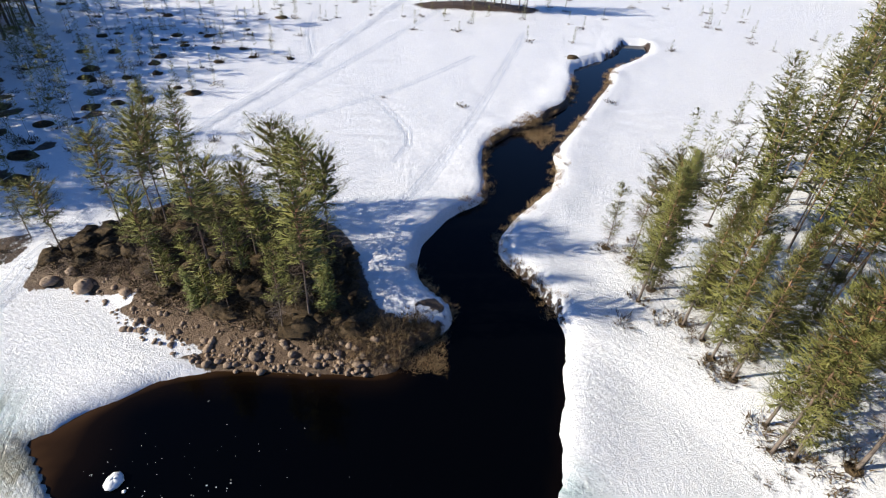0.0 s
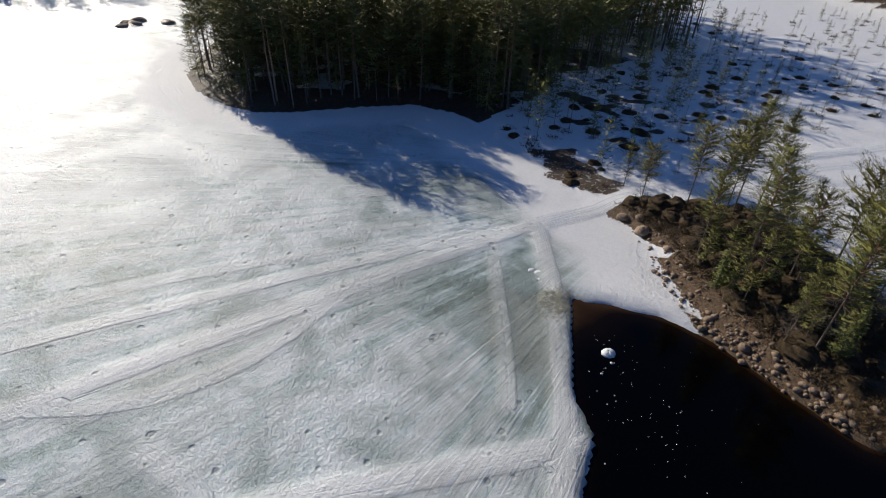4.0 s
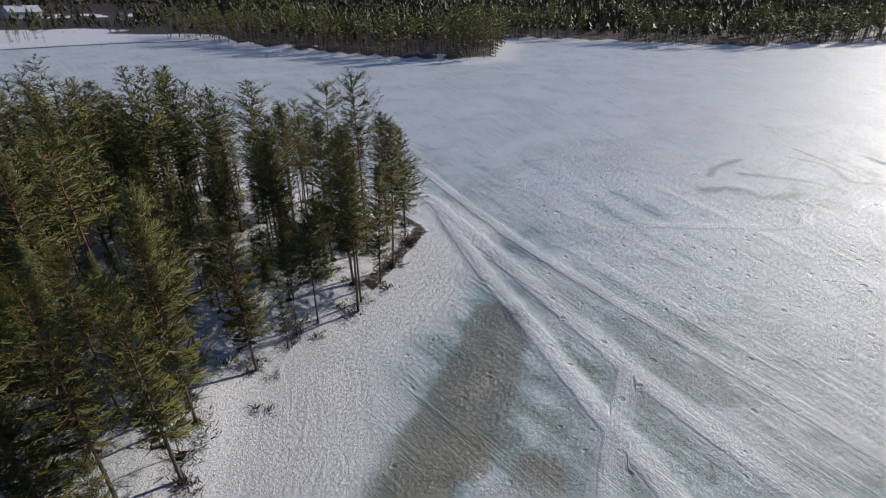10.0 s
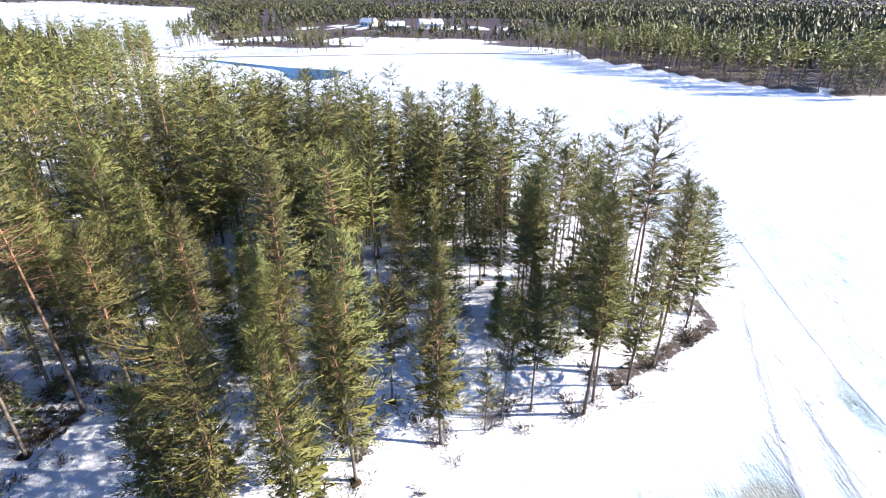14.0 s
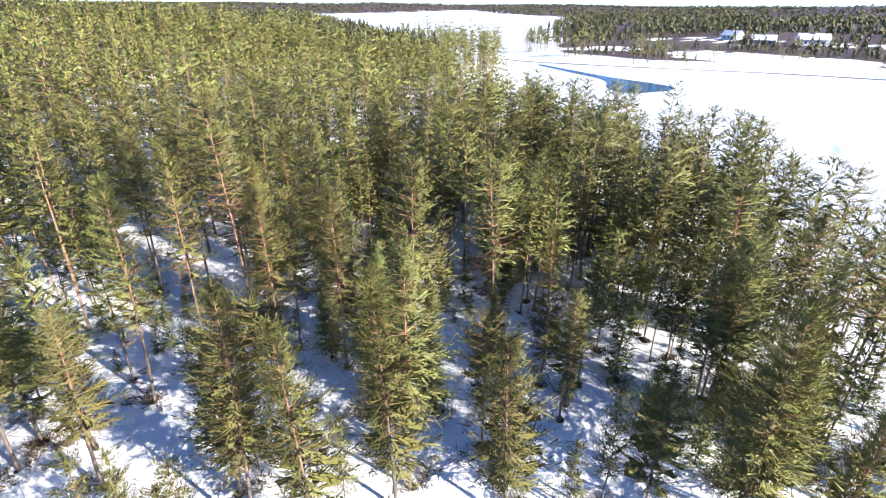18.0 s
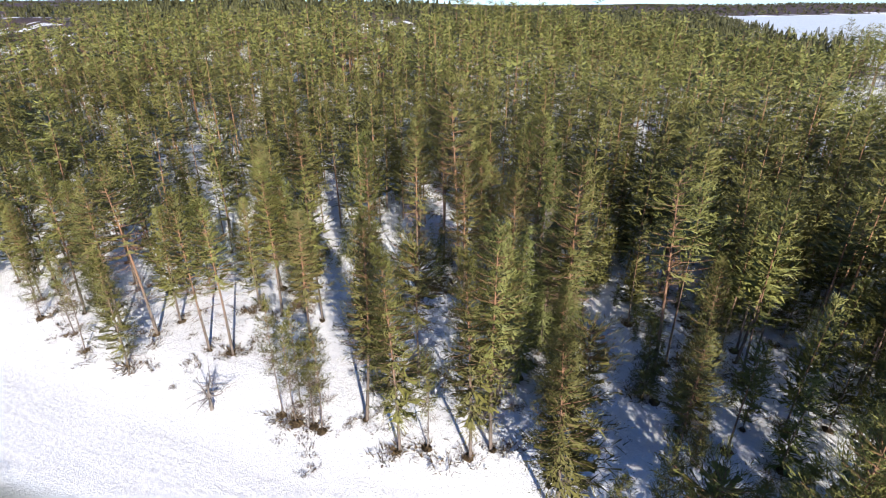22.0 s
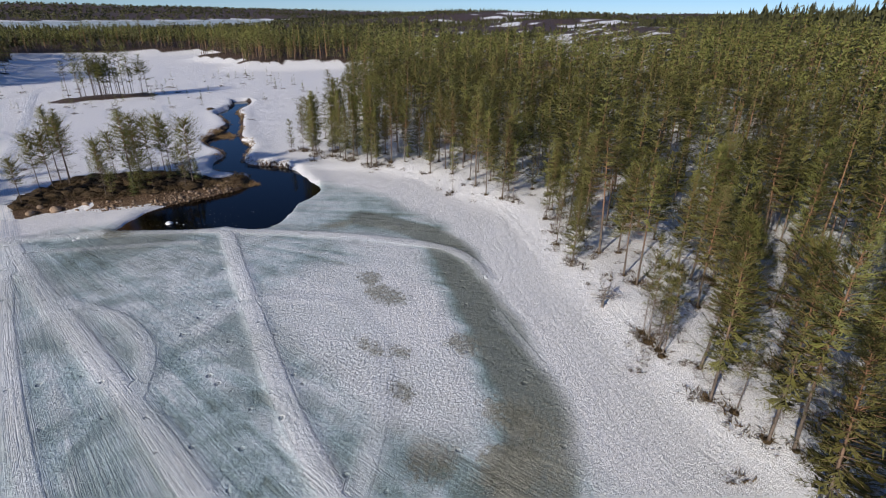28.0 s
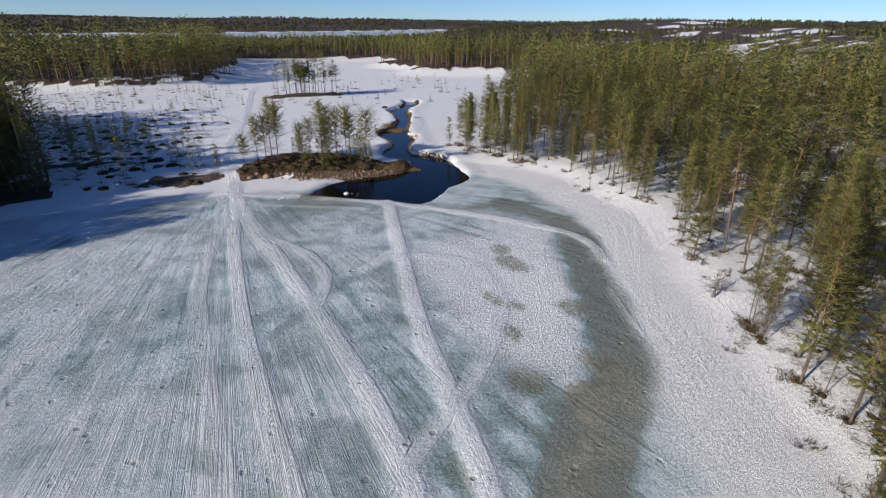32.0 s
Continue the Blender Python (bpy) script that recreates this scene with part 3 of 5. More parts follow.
def height(x, y, d):
    r = np.hypot(x, y)
    land = np.maximum(d["lake"], 0)
    z = 0.85 * step(0, 5, land) + 0.012 * np.minimum(land, 150)
    z = z + 16 * np.exp(-((x - 500) / 210) ** 2 - ((y - 275) / 120) ** 2) + 26 * np.exp(-((x - 980) / 330) ** 2 - ((y - 800) / 230) ** 2)
    z = z + 15 * np.exp(-((x - 260) ** 2 + (y + 20) ** 2) / 150 ** 2) * step(0, 80, land)
    z = z + 5 * (value_noise(x, y, 90, 3, 3) - 0.35) * step(10, 110, land) * step(4, 60, d["bog"])
    z = z + 5 * np.exp(-((x - 185) / 42) ** 2 - ((y - 80) / 34) ** 2) + 4 * np.exp(-((x - 132) / 26) ** 2 - ((y - 116) / 20) ** 2) + 3 * np.exp(-((x - 168) / 26) ** 2 - ((y + 53) / 18) ** 2)
    bog = step(6, -6, d["bog"])
    z = z * (1 - bog) + bog * (0.35 + 0.15 * value_noise(x, y, 9, 3, 5)) * step(0, 2.5, land)
    z = z + step(900, 2600, r) * land / (land + 200) * 46 * value_noise(x, y, 700, 3, 11) + step(1800, 4200, r) * 20
    z = z + 0.16 * (value_noise(x, y, 3.2, 3, 7) - 0.5) * step(0.5, 6, land)
    z = z + 0.10 * (value_noise(x, y, 1.1, 2, 8) - 0.5) * step(4, 14, land)
    isl = step(0.4, -1.6, d["island"])
    z = z + isl * (0.25 + 0.5 * step(-1, -5, d["island"]) + 0.35 * (value_noise(x, y, 1.3, 3, 9) - 0.4))
    z = z + step(1.1, 0.6, d["islet"]) * 0.8 + step(1.2, 0.5, d["reef"]) * 0.45
    # the lake's snow cover and the cut of the water
    z = z + 0.05 * (value_noise(x, y, 2.4, 2, 13) - 0.5) * (land <= 0)
    z = z + d["lift"] * (0.7 + 0.6 * value_noise(x, y, 0.9, 2, 15)) - 0.07 * d["rut"]
    bank = step(0.25, -0.45, d["water"] + 0.5 * (value_noise(x, y, 1.6, 2, 17) - 0.5))
    z = z + 0.22 * step(0.2, 0.9, d["water"]) * step(4.0, 1.0, d["water"]) * (y > 12) * step(-0.5, 1.5, d["island"])
    return z * (1 - bank) - 0.75 * bank


def axis(lo, hi, fine, far):
    core = np.arange(lo, hi + fine / 2, fine)
    grow, s, out = fine, 0.0, []
    while s < far:
        grow *= 1.047
        s += grow
        out.append(s)
    out = np.array(out)
    return np.concatenate([(lo - out)[::-1], core, hi + out])


def mesh_from(name, verts, faces, mats, smooth_shade=False):
    """A mesh from arrays of vertices and of triangles or quads."""
    me = bpy.data.meshes.new(name)
    faces = np.asarray(faces, np.int32)
    n, k = faces.shape
    me.vertices.add(len(verts))
    me.vertices.foreach_set("co", np.asarray(verts, np.float32).ravel())
    me.loops.add(n * k)
    me.loops.foreach_set("vertex_index", faces.ravel())
    me.polygons.add(n)
    me.polygons.foreach_set("loop_start", np.arange(0, n * k, k, dtype=np.int32))
    me.polygons.foreach_set("use_smooth", np.full(n, smooth_shade))
    for m in mats if isinstance(mats, (list, tuple)) else [mats]:
        me.materials.append(m)
    me.update(calc_edges=True)
    return me


def floats(me, name, values):
    a = me.attributes.new(name, "FLOAT", "POINT")
    a.data.foreach_set("value", np.asarray(values, np.float32))


def grid_faces(nx, ny):
    i = np.arange((nx - 1) * (ny - 1))
    a = i // (ny - 1) * ny + i % (ny - 1)
    return np.stack([a, a + ny, a + ny + 1, a + 1], 1)


def part(name, mesh, parent, label=""):
    ob = new(name, mesh)
    ob.parent = parent
    if label:
        ob["label"] = label
    return ob


# ---- ground ----
def build_ground():
    xs, ys = axis(-90, 24, 0.40, 4300), axis(-57, 52, 0.40, 4300)
    gx, gy = np.meshgrid(xs, ys, indexing="ij")
    x, y = gx.ravel(), gy.ravel()
    d = places(x, y)
    z = height(x, y, d)
    me = mesh_from("ground", np.stack([x, y, z], 1), grid_faces(len(xs), len(ys)), MAT_GROUND, True)
    inside = -d["lake"]
    wob = 3.0 * (value_noise(x, y, 5, 3, 21) - 0.5)
    ice = step(4.2, 7.5, inside + wob)
    ice = np.maximum(ice, step(2.6, 0.8, d["channel"] + 0.4 * wob) * (inside > 1))
    ice = ice * (1 - 0.75 * step(3.2, 1.2, np.abs(d["channel"] - 5.4) + wob * 0.5) * step(0, -12, y) * step(-14, -6, x))
    ice = ice * step(-3.0, 1.5, d["water"] + 6)
    crumb = step(1.15, 0.75, np.hypot((x + 8.5) / 6.5, (y + 20) / 12.5) + 0.25 * wob / 1.5) * step(2.2, 3.6, d["channel"])
    ice = ice * (1 - 0.72 * crumb)
    floats(me, "crumb", crumb)
    floats(me, "ice", ice)
    crack, gloss = np.zeros(x.shape), np.zeros(x.shape)
    m = (np.abs(x + 68) < 24) & (np.abs(y + 44) < 16)
    for line, hw, dark in RING_CRACKS:
        q = seg_dist(x[m], y[m], smooth(line, 4), False)[0] + 0.5 * (value_noise(x[m], y[m], 1.5, 2, 61) - 0.5)
        (crack if dark else gloss)[m] = np.maximum((crack if dark else gloss)[m], step(hw * 1.4, hw * 0.4, q))
    floats(me, "inland", np.clip(inside, -12, 12))
    floats(me, "crack", crack)
    floats(me, "gloss", gloss)
    floats(me, "thaw", (0.12 + 0.88 * step(-44, -29, x)) * (0.12 + 0.88 * step(-46, -34, y)))
    floats(me, "pool", step(2.7, 0.8, d["channel"] + 0.35 * wob - 0.3 * step(-27, -35, y)) * (inside > 0.5) * (d["water"] > 0.4) + 0.62 * step(1.25, 0.5, np.hypot((x + 16) / 6.5, (y - 8.2) / 3.6) + 0.15 * wob) * (d["water"] > 0.4))
    floats(me, "trail", d["track"] * step(2.2, 1.6, np.abs(d["lat"])))
    floats(me, "offset", np.clip(np.abs(d["lat"]), 0, 6))
    floats(me, "lat", np.clip(d["lat"], -6, 6))
    floats(me, "wet", np.clip(step(3.0, 0.6, d["channel"] + 0.5 * wob) * 1.1 + 0.55 * step(1.1, 0.5, np.hypot((x + 15) / 9, (y - 8.5) / 6)) + 0.45 * step(0.42, 0.78, value_noise(x, y, 7, 4, 23)) * (x > -45) + 0.6 * step(0.35, 0.7, value_noise(x, y, 6, 4, 24)) * step(1.0, 0.7, np.hypot((x + 68) / 20, (y + 42) / 9)) + 1.0 * step(1.2, 0.9, np.hypot((x + 114) / 9, (y + 1) / 7)) * step(0.75, 0.95, np.hypot((x + 114) / 9, (y + 1) / 7)) - 0.35 * step(-25, -50, x) - 0.6 * step(-50, -95, y), -0.6, 1.4))
    spots = np.zeros(x.shape)
    for sx, sy, ra, rb in ((-5.6, -15.6, 1.3, 1.7), (-4.9, -12.5, 0.9, 1.0), (-10.6, -20.4, 0.9, 2.3), (-9.6, -22.2, 0.9, 1.7), (-6.0, -24.0, 1.3, 1.4), (-14.0, -29.9, 1.3, 1.2), (-9.2, -30.4, 1.2, 1.9), (-11.6, -32.4, 1.7, 1.2), (-11.9, -25.0, 0.8, 1.2), (-0.4, -0.6, 2.6, 1.4)):
        spots = np.maximum(spots, 0.74 * step(1.6, 0.4, 0.40 * wob + np.hypot((x - sx) / ra, (y - sy) / rb)))
    floats(me, "stain", spots + step(2.8, 0.5, d["channel"] + 0.5 * wob) * step(-25, -36, y) * 0.6 + 0.8 * step(2.6, 0.3, np.hypot(x + 17.2, y - 11.4) + wob * 0.3) * (d["water"] > -0.5))
    brown = step(0.5, -0.5, d["island"] - 0.9 * (y < 18.6) * (d["water"] < 1.4) * (d["water"] > -0.8))
    brown = np.maximum(brown, step(1.15, 0.8, d["islet"]))
    brown = np.maximum(brown, step(1.15, 0.8, d["reef"]))
    land = d["lake"]
    forest = (d["bog"] > 1.5) & (land > 0)
    nw = (x < -30) & (y > -2) & (y < 60)
    brown = np.maximum(brown, np.where(nw & forest, step(0.0, 0.6, land) * step(5.5, 3.0, land), 0))
    brown = np.maximum(brown, np.where((x < -8) & (y < -45) & (y > -62) & forest, 0.62 * step(0.0, 0.3, land) * step(2.2, 0.9, land) * (x < -14), 0))
    brown = np.maximum(brown, np.where(forest, (0.50 + 0.40 * step(45, 90, land)) * step(3, 11, land) * step(0.62 - 0.3 * step(40, 90, land), 0.78 - 0.25 * step(40, 90, land), value_noise(x, y, 3, 3, 27)), 0))
    shore_band = (land > 0) & (d["bog"] > 1.5) & (y < -20) & (x < -45) & (np.hypot(x, y) > 120)
    brown = np.maximum(brown, np.where(shore_band, 0.9 * step(1.0, 2.5, land) * step(0.30, 0.5, value_noise(x, y, 5, 2, 36) + 0.2 * step(2, 8, land)), 0))
    far_forest = np.where(forest & (np.hypot(x, y) > 170), 0.95 * step(0.8, 1.15, d["clear"]) * step(12, 26, land), 0)
    brown = np.maximum(brown, far_forest)
    edge = (d["water"] > -0.6) & (y > 17)
    brown = np.maximum(brown, np.where(edge, 0.9 * step(0.55, 0.2, d["water"]) * step(0.35, 0.6, value_noise(x, y, 6, 2, 29)), 0))
    patch = step(0.62, 0.72, value_noise(x, y, 2.6, 3, 33)) * step(-22, -36, x) * step(70, 40, y) * (d["bog"] < 0) * (land > 0.6)
    brown = np.maximum(brown, 0.9 * patch * (d["trail"] < 0.2))
    brown = np.maximum(brown, step(1.1, 0.8, np.hypot((x + 30) / 5.2, (y - 24.6) / 1.9) + 1.3 * (value_noise(x, y, 2.2, 2, 34) - 0.5)) * 0.62 * (d["trail"] < 0.2))
    nwf = nw & forest
    brown = np.maximum(brown, np.where(nwf, 0.9 * step(0.26, 0.42, value_noise(x, y, 3.5, 3, 35)) * step(46, 26, land), 0))
    snowy = step(1.0, 0.6, np.hypot((x + 1.2) / 1.6, (y - 20.8) / 0.9)) + step(1.0, 0.6, np.hypot((x + 18.3) / 1.9, (y - 21.2) / 0.6)) + step(1.0, 0.6, np.hypot((x + 13.2) / 1.2, (y - 26) / 0.6))
    brown = brown * (1 - np.clip(snowy, 0, 1))
    brown = brown * (1 - step(0.25, 0.6, d["trail"]) * (x < -20))
    floats(me, "gravel", step(1.6, 0.4, d["island"]) * step(3.2, 1.6, land) * (y < 24))
    floats(me, "brown", brown)
    return tagged(new("ground", me), "snow-covered ground and frozen lake running to wooded hills", "ground", kind="structure")


def height_at(px, py):
    px, py = np.atleast_1d(np.asarray(px, float)), np.atleast_1d(np.asarray(py, float))
    return height(px, py, places(px, py))


def build_water():
    rim = smooth(OPEN_LEAD, 4, True)
    n = len(rim)
    v = np.column_stack([rim, np.full(n, 0.14)])
    lead = mesh_from("open_lead", v, [tuple(range(n))], MAT_LEAD)
    floats(lead, "shallow", np.zeros(n))
    tagged(new("open_lead", lead), "open dark water lead in the far lake ice", "water", kind="structure")
    xs, ys = np.arange(-19, 33, 0.5), np.arange(2, 88, 0.5)
    gx, gy = np.meshgrid(xs, ys, indexing="ij")
    x, y = gx.ravel(), gy.ravel()
    d = area_dist(x, y, WATER_LINE)
    f = grid_faces(len(xs), len(ys))
    f = f[(d[f] < 1.3).all(1)]
    me = mesh_from("water", np.stack([x, y, np.full(x.shape, -0.12)], 1), f, MAT_WATER, True)
    sh = step(-1.6, 0.3, d + 1.2 * (value_noise(x, y, 2.5, 3, 41) - 0.5)) * step(10.5, 16, y) * step(23, 17, y) * step(1, -3, x) + step(4.0, 0.5, np.hypot(x + 16.2, y - 11.8))
    floats(me, "shallow", np.clip(0.7 * sh + 0.25 * step(-0.5, 0.2, d), 0, 1))
    return tagged(new("water", me), "still dark peaty water of a pond and winding stream", "water", kind="structure")


build_ground()
build_water()

# ---- trees ----
def tube(path, radii, sides, base=0):
    """A tapered tube along a path: vertices and triangles."""
    path = np.asarray(path, float)
    ang = np.arange(sides) * 2 * np.pi / sides
    d = np.gradient(path, axis=0)
    d /= np.linalg.norm(d, axis=1)[:, None] + 1e-9
    ref = np.where(np.abs(d[:, 2:3]) > 0.9, np.array([[1.0, 0, 0]]), np.array([[0, 0, 1.0]]))
    u = np.cross(d, ref)
    u /= np.linalg.norm(u, axis=1)[:, None] + 1e-9
    w = np.cross(d, u)
    r = np.asarray(radii)[:, None, None]
    v = (path[:, None] + r * (np.cos(ang)[None, :, None] * u[:, None] + np.sin(ang)[None, :, None] * w[:, None])).reshape(-1, 3)
    f = []
    for i in range(len(path) - 1):
        for k in range(sides):
            a, b = i * sides + k, i * sides + (k + 1) % sides
            f += [(a, b, b + sides), (a, b + sides, a + sides)]
    return v, np.array(f) + base


def join(pieces):
    vs, fs, n = [], [], 0
    for v, f in pieces:
        vs.append(v)
        fs.append(f + n)
        n += len(v)
    return np.concatenate(vs), np.concatenate(fs)


def sprays(centres, dirs, size, count, g, droop=0.15, slim=0.2):
    """Tufts of needle sprays: small bent blades round each centre."""
    n = len(centres) * count
    c = np.repeat(centres, count, 0) + g.normal(0, 0.36, (n, 3)) * [1, 1, 0.33] * np.repeat(size, count)[:, None]
    d = np.repeat(dirs, count, 0) + g.normal(0, 0.7, (n, 3)) * [1, 1, 0.7]
    d[:, 2] += 0.25 - droop
    d /= np.linalg.norm(d, axis=1)[:, None]
    s = np.cross(d, g.normal(0, 1, (n, 3)))
    s /= np.linalg.norm(s, axis=1)[:, None] + 1e-9
    L = np.repeat(size, count) * g.uniform(0.6, 1.25, n)
    w = L * slim * g.uniform(0.7, 1.3, n)
    a, b = c - s * w[:, None] * 0.5, c + s * w[:, None] * 0.5
    tip = c + d * L[:, None]
    v = np.stack([a, b, tip], 1).reshape(-1, 3)
    return v, np.arange(n * 3).reshape(-1, 3)


def pine_arrays(seed, h, bare, rad, kind, detail):
    """Trunk with limbs, and crown, of one conifer: limbs carry flat fishbone sprays, fringed with needles."""
    g = np.random.default_rng(seed)
    lean = g.normal(0, 0.02, 2)
    zz = np.linspace(-0.5, h * 0.985, 7)
    bend = g.normal(0, 0.10, 2)
    ax = np.stack([lean[0] * zz + bend[0] * np.sin(zz / h * 3), lean[1] * zz + bend[1] * np.sin(zz / h * 3 + 1), zz], 1)
    r0 = 0.0075 * h + 0.02 if kind != "thin" else 0.04
    trunk = [tube(ax, r0 * (1 - zz / h * 0.93).clip(0.05), 6 if detail > 1 else 3)]
    gap = {2: 0.36, 1: 0.58, 0: 0.95}[detail] * {"spruce": 0.85, "thin": 0.9, "tall": 1.45}.get(kind, 1.0)
    limbs = {2: 7, 1: 6, 0: 5}[detail] if kind != "thin" else 3
    per = {2: 10, 1: 7, 0: 6}[detail]
    fringe = {2: 6, 1: 2, 0: 0}[detail]
    tri, fuzz_c, fuzz_d, fuzz_s = [], [], [], []
    lop = g.uniform(0, 6.28)
    top_of = lambda z: np.array([np.interp(z, zz, ax[:, 0]), np.interp(z, zz, ax[:, 1]), z])
    for z0 in np.arange(h * bare, h * 0.985, gap):
        t = (z0 - h * bare) / (h * (1 - bare))
        spin = g.uniform(0, 6.28)
        tier = g.uniform(0.78, 1.12) if kind != "tall" else g.uniform(0.55, 1.2)
        for q in range(limbs):
            z = z0 + g.normal(0, 0.16)
            full = g.uniform(0.62, 1.15) * tier
            a = spin + q * 6.28 / limbs + g.normal(0, 0.25)
            full *= 1 + 0.18 * np.cos(a - lop)
            if kind == "pine":
                reach = rad * min(1.0, 0.55 + 2.0 * t) * max(1 - t, 0.0) ** 0.66 * full + 0.12
                rise = g.uniform(-0.18, 0.15) + 0.55 * t
            elif kind == "round":
                reach = rad * np.sin(np.pi * (0.24 + 0.66 * t)) ** 0.7 * full
                rise = g.uniform(-0.05, 0.25) + 0.5 * t
            elif kind == "tall":
                reach = rad * min(1.0, 0.6 + 1.5 * t) * (1 - min(t, 0.999) ** 2.6) ** 0.6 * full + 0.15
                rise = g.uniform(-0.08, 0.15) + 0.3 * t
            elif kind == "thin":
                reach = rad * (1 - 0.7 * t) * full
                rise = g.uniform(0.1, 0.6)
            elif kind == "cone":
                reach = rad * min(1.0, 0.6 + 1.8 * t) * max(1 - t, 0.0) ** 0.78 * full + 0.08
                rise = g.uniform(-0.12, 0.2) + 0.5 * t
            else:
                reach = rad * max(1 - t, 0.0) ** 0.85 * full + 0.10
                rise = g.uniform(-0.40, -0.05) + 0.35 * t
            o = top_of(z)
            out = np.array([np.cos(a), np.sin(a), rise])
            side = np.array([-np.sin(a), np.cos(a), 0.0])
            lift = np.array([0, 0, 0.14 * reach])
            if detail > 1:
                trunk.append(tube([o, o + out * reach * 0.5, o + out * reach * 0.9 + lift * 0.7], [0.024, 0.014, 0.005], 3))
            if kind in ("pine", "tall", "round") and t < 0.20 and g.uniform() < 0.5:
                continue
            if kind != "thin":
                mid_p = o + out * reach * g.uniform(0.5, 0.7)
                tri.append((o, mid_p + side * 0.11 * reach, mid_p - side * 0.11 * reach))
            first = {"tall": 0.28, "thin": 0.1}.get(kind, 0.10)
            for i, u in enumerate(np.linspace(first, 1.0, per)):
                p = o + out * reach * u + lift * u * u
                sgn = 1 if (i + q) % 2 else -1
                d = out * g.uniform(0.4, 1.0) + side * sgn * g.uniform(0.25, 1.05) * (1.15 - 0.75 * u) + [0, 0, g.uniform(-0.25, 0.50)]
                d /= np.linalg.norm(d)
                L = ({2: 0.34, 1: 0.38, 0: 0.40}[detail] * reach * (1.1 - 0.6 * u) + {2: 0.13, 1: 0.18, 0: 0.26}[detail]) * g.uniform(0.75, 1.2)
                w = np.cross(d, [0, 0, 1.0]) + g.normal(0, 0.35, 3)
                w *= L * {2: 0.060, 1: 0.13, 0: 0.18}[detail] / (np.linalg.norm(w) + 1e-9)
                if (i * 7 + q) % 3:
                    tri.append((p - w, p + w, p + d * L))
                else:
                    tri.append((p, p + d * L + w, p + d * L - w))
                for k in range(fringe):
                    fuzz_c.append(p + d * L * g.uniform(0.15, 1.05) + g.normal(0, 0.06, 3))
                    fuzz_d.append(d * 0.6 + out * 0.4 + [0, 0, 0.35])
                    fuzz_s.append({2: 0.15, 1: 0.22, 0: 0.4}[detail] * g.uniform(0.7, 1.2))
    for k in range({2: 14, 1: 8, 0: 4}[detail]):
        p = top_of(h * g.uniform(0.90, 0.99))
        d = np.array([g.normal(0, 0.35), g.normal(0, 0.35), 1.0])
        w = g.normal(0, 0.05, 3)
        tri.append((p - w, p + w, p + d * h * 0.028))
    if detail > 1:
        for i in range(int(52 * bare) + 6):
            z = h * bare * g.uniform(0.30, 1.15) + 0.4
            a = g.uniform(0, 2 * np.pi)
            o = top_of(z)
            reach = g.uniform(0.3, 1.0) * rad * 0.72
            end = o + np.array([np.cos(a), np.sin(a), g.uniform(-0.35, 0.1)]) * reach
            trunk.append(tube([o, end], [0.014, 0.004], 3))
            c = o + (end - o) * g.uniform(0.3, 1.0, (4, 1))
            trunk.append(sprays(c, np.tile((end - o) / reach, (4, 1)), np.full(4, 0.42), 3, g, 0.3, 0.04))
    v = np.array(tri).reshape(-1, 3)
    crown = (v, np.arange(len(v)).reshape(-1, 3))
    if fuzz_c:
        crown = join([crown, sprays(np.array(fuzz_c), np.array(fuzz_d), np.array(fuzz_s), 1, g, 0.5 if kind == "spruce" else 0.15, {2: 0.17, 1: 0.18, 0: 0.3}[detail])])
    return join(trunk), crown


def crown_normals(v, f, g):
    """Soft outward normals for a crown's blades; turns each blade to face outwards."""
    c = v[f].mean(1)
    r = np.hypot(c[:, 0], c[:, 1])[:, None] + 0.15
    n = np.column_stack([c[:, :2] / r, np.full(len(c), 0.24)]) + g.normal(0, 0.17, (len(c), 3))
    n /= np.linalg.norm(n, axis=1)[:, None]
    face = np.cross(v[f[:, 1]] - v[f[:, 0]], v[f[:, 2]] - v[f[:, 0]])
    flip = (face * n).sum(1) < 0
    f = f.copy()
    f[flip] = f[flip][:, ::-1]
    out = np.zeros_like(v)
    for k in range(3):
        out[f[:, k]] = n
    return f, out


def soften(me, normals):
    a = me.attributes.new("custom_normal", "FLOAT_VECTOR", "POINT")
    a.data.foreach_set("vector", np.asarray(normals, np.float32).ravel())
    me.update()


def lump(seed, squash, rough, rings=7, sides=10):
    """A rounded uneven lump."""
    g = np.random.default_rng(seed)
    v, f = [], []
    for i in range(rings + 1):
        th = np.pi * i / rings
        for k in range(sides):
            a = 2 * np.pi * k / sides
            q = 1 + g.normal(0, rough)
            v.append((np.sin(th) * np.cos(a) * q, np.sin(th) * np.sin(a) * q, np.cos(th) * squash * q))
    for i in range(rings):
        for k in range(sides):
            a, b = i * sides + k, i * sides + (k + 1) % sides
            f += [(a, a + sides, b + sides), (a, b + sides, b)]
    return np.array(v), np.array(f)


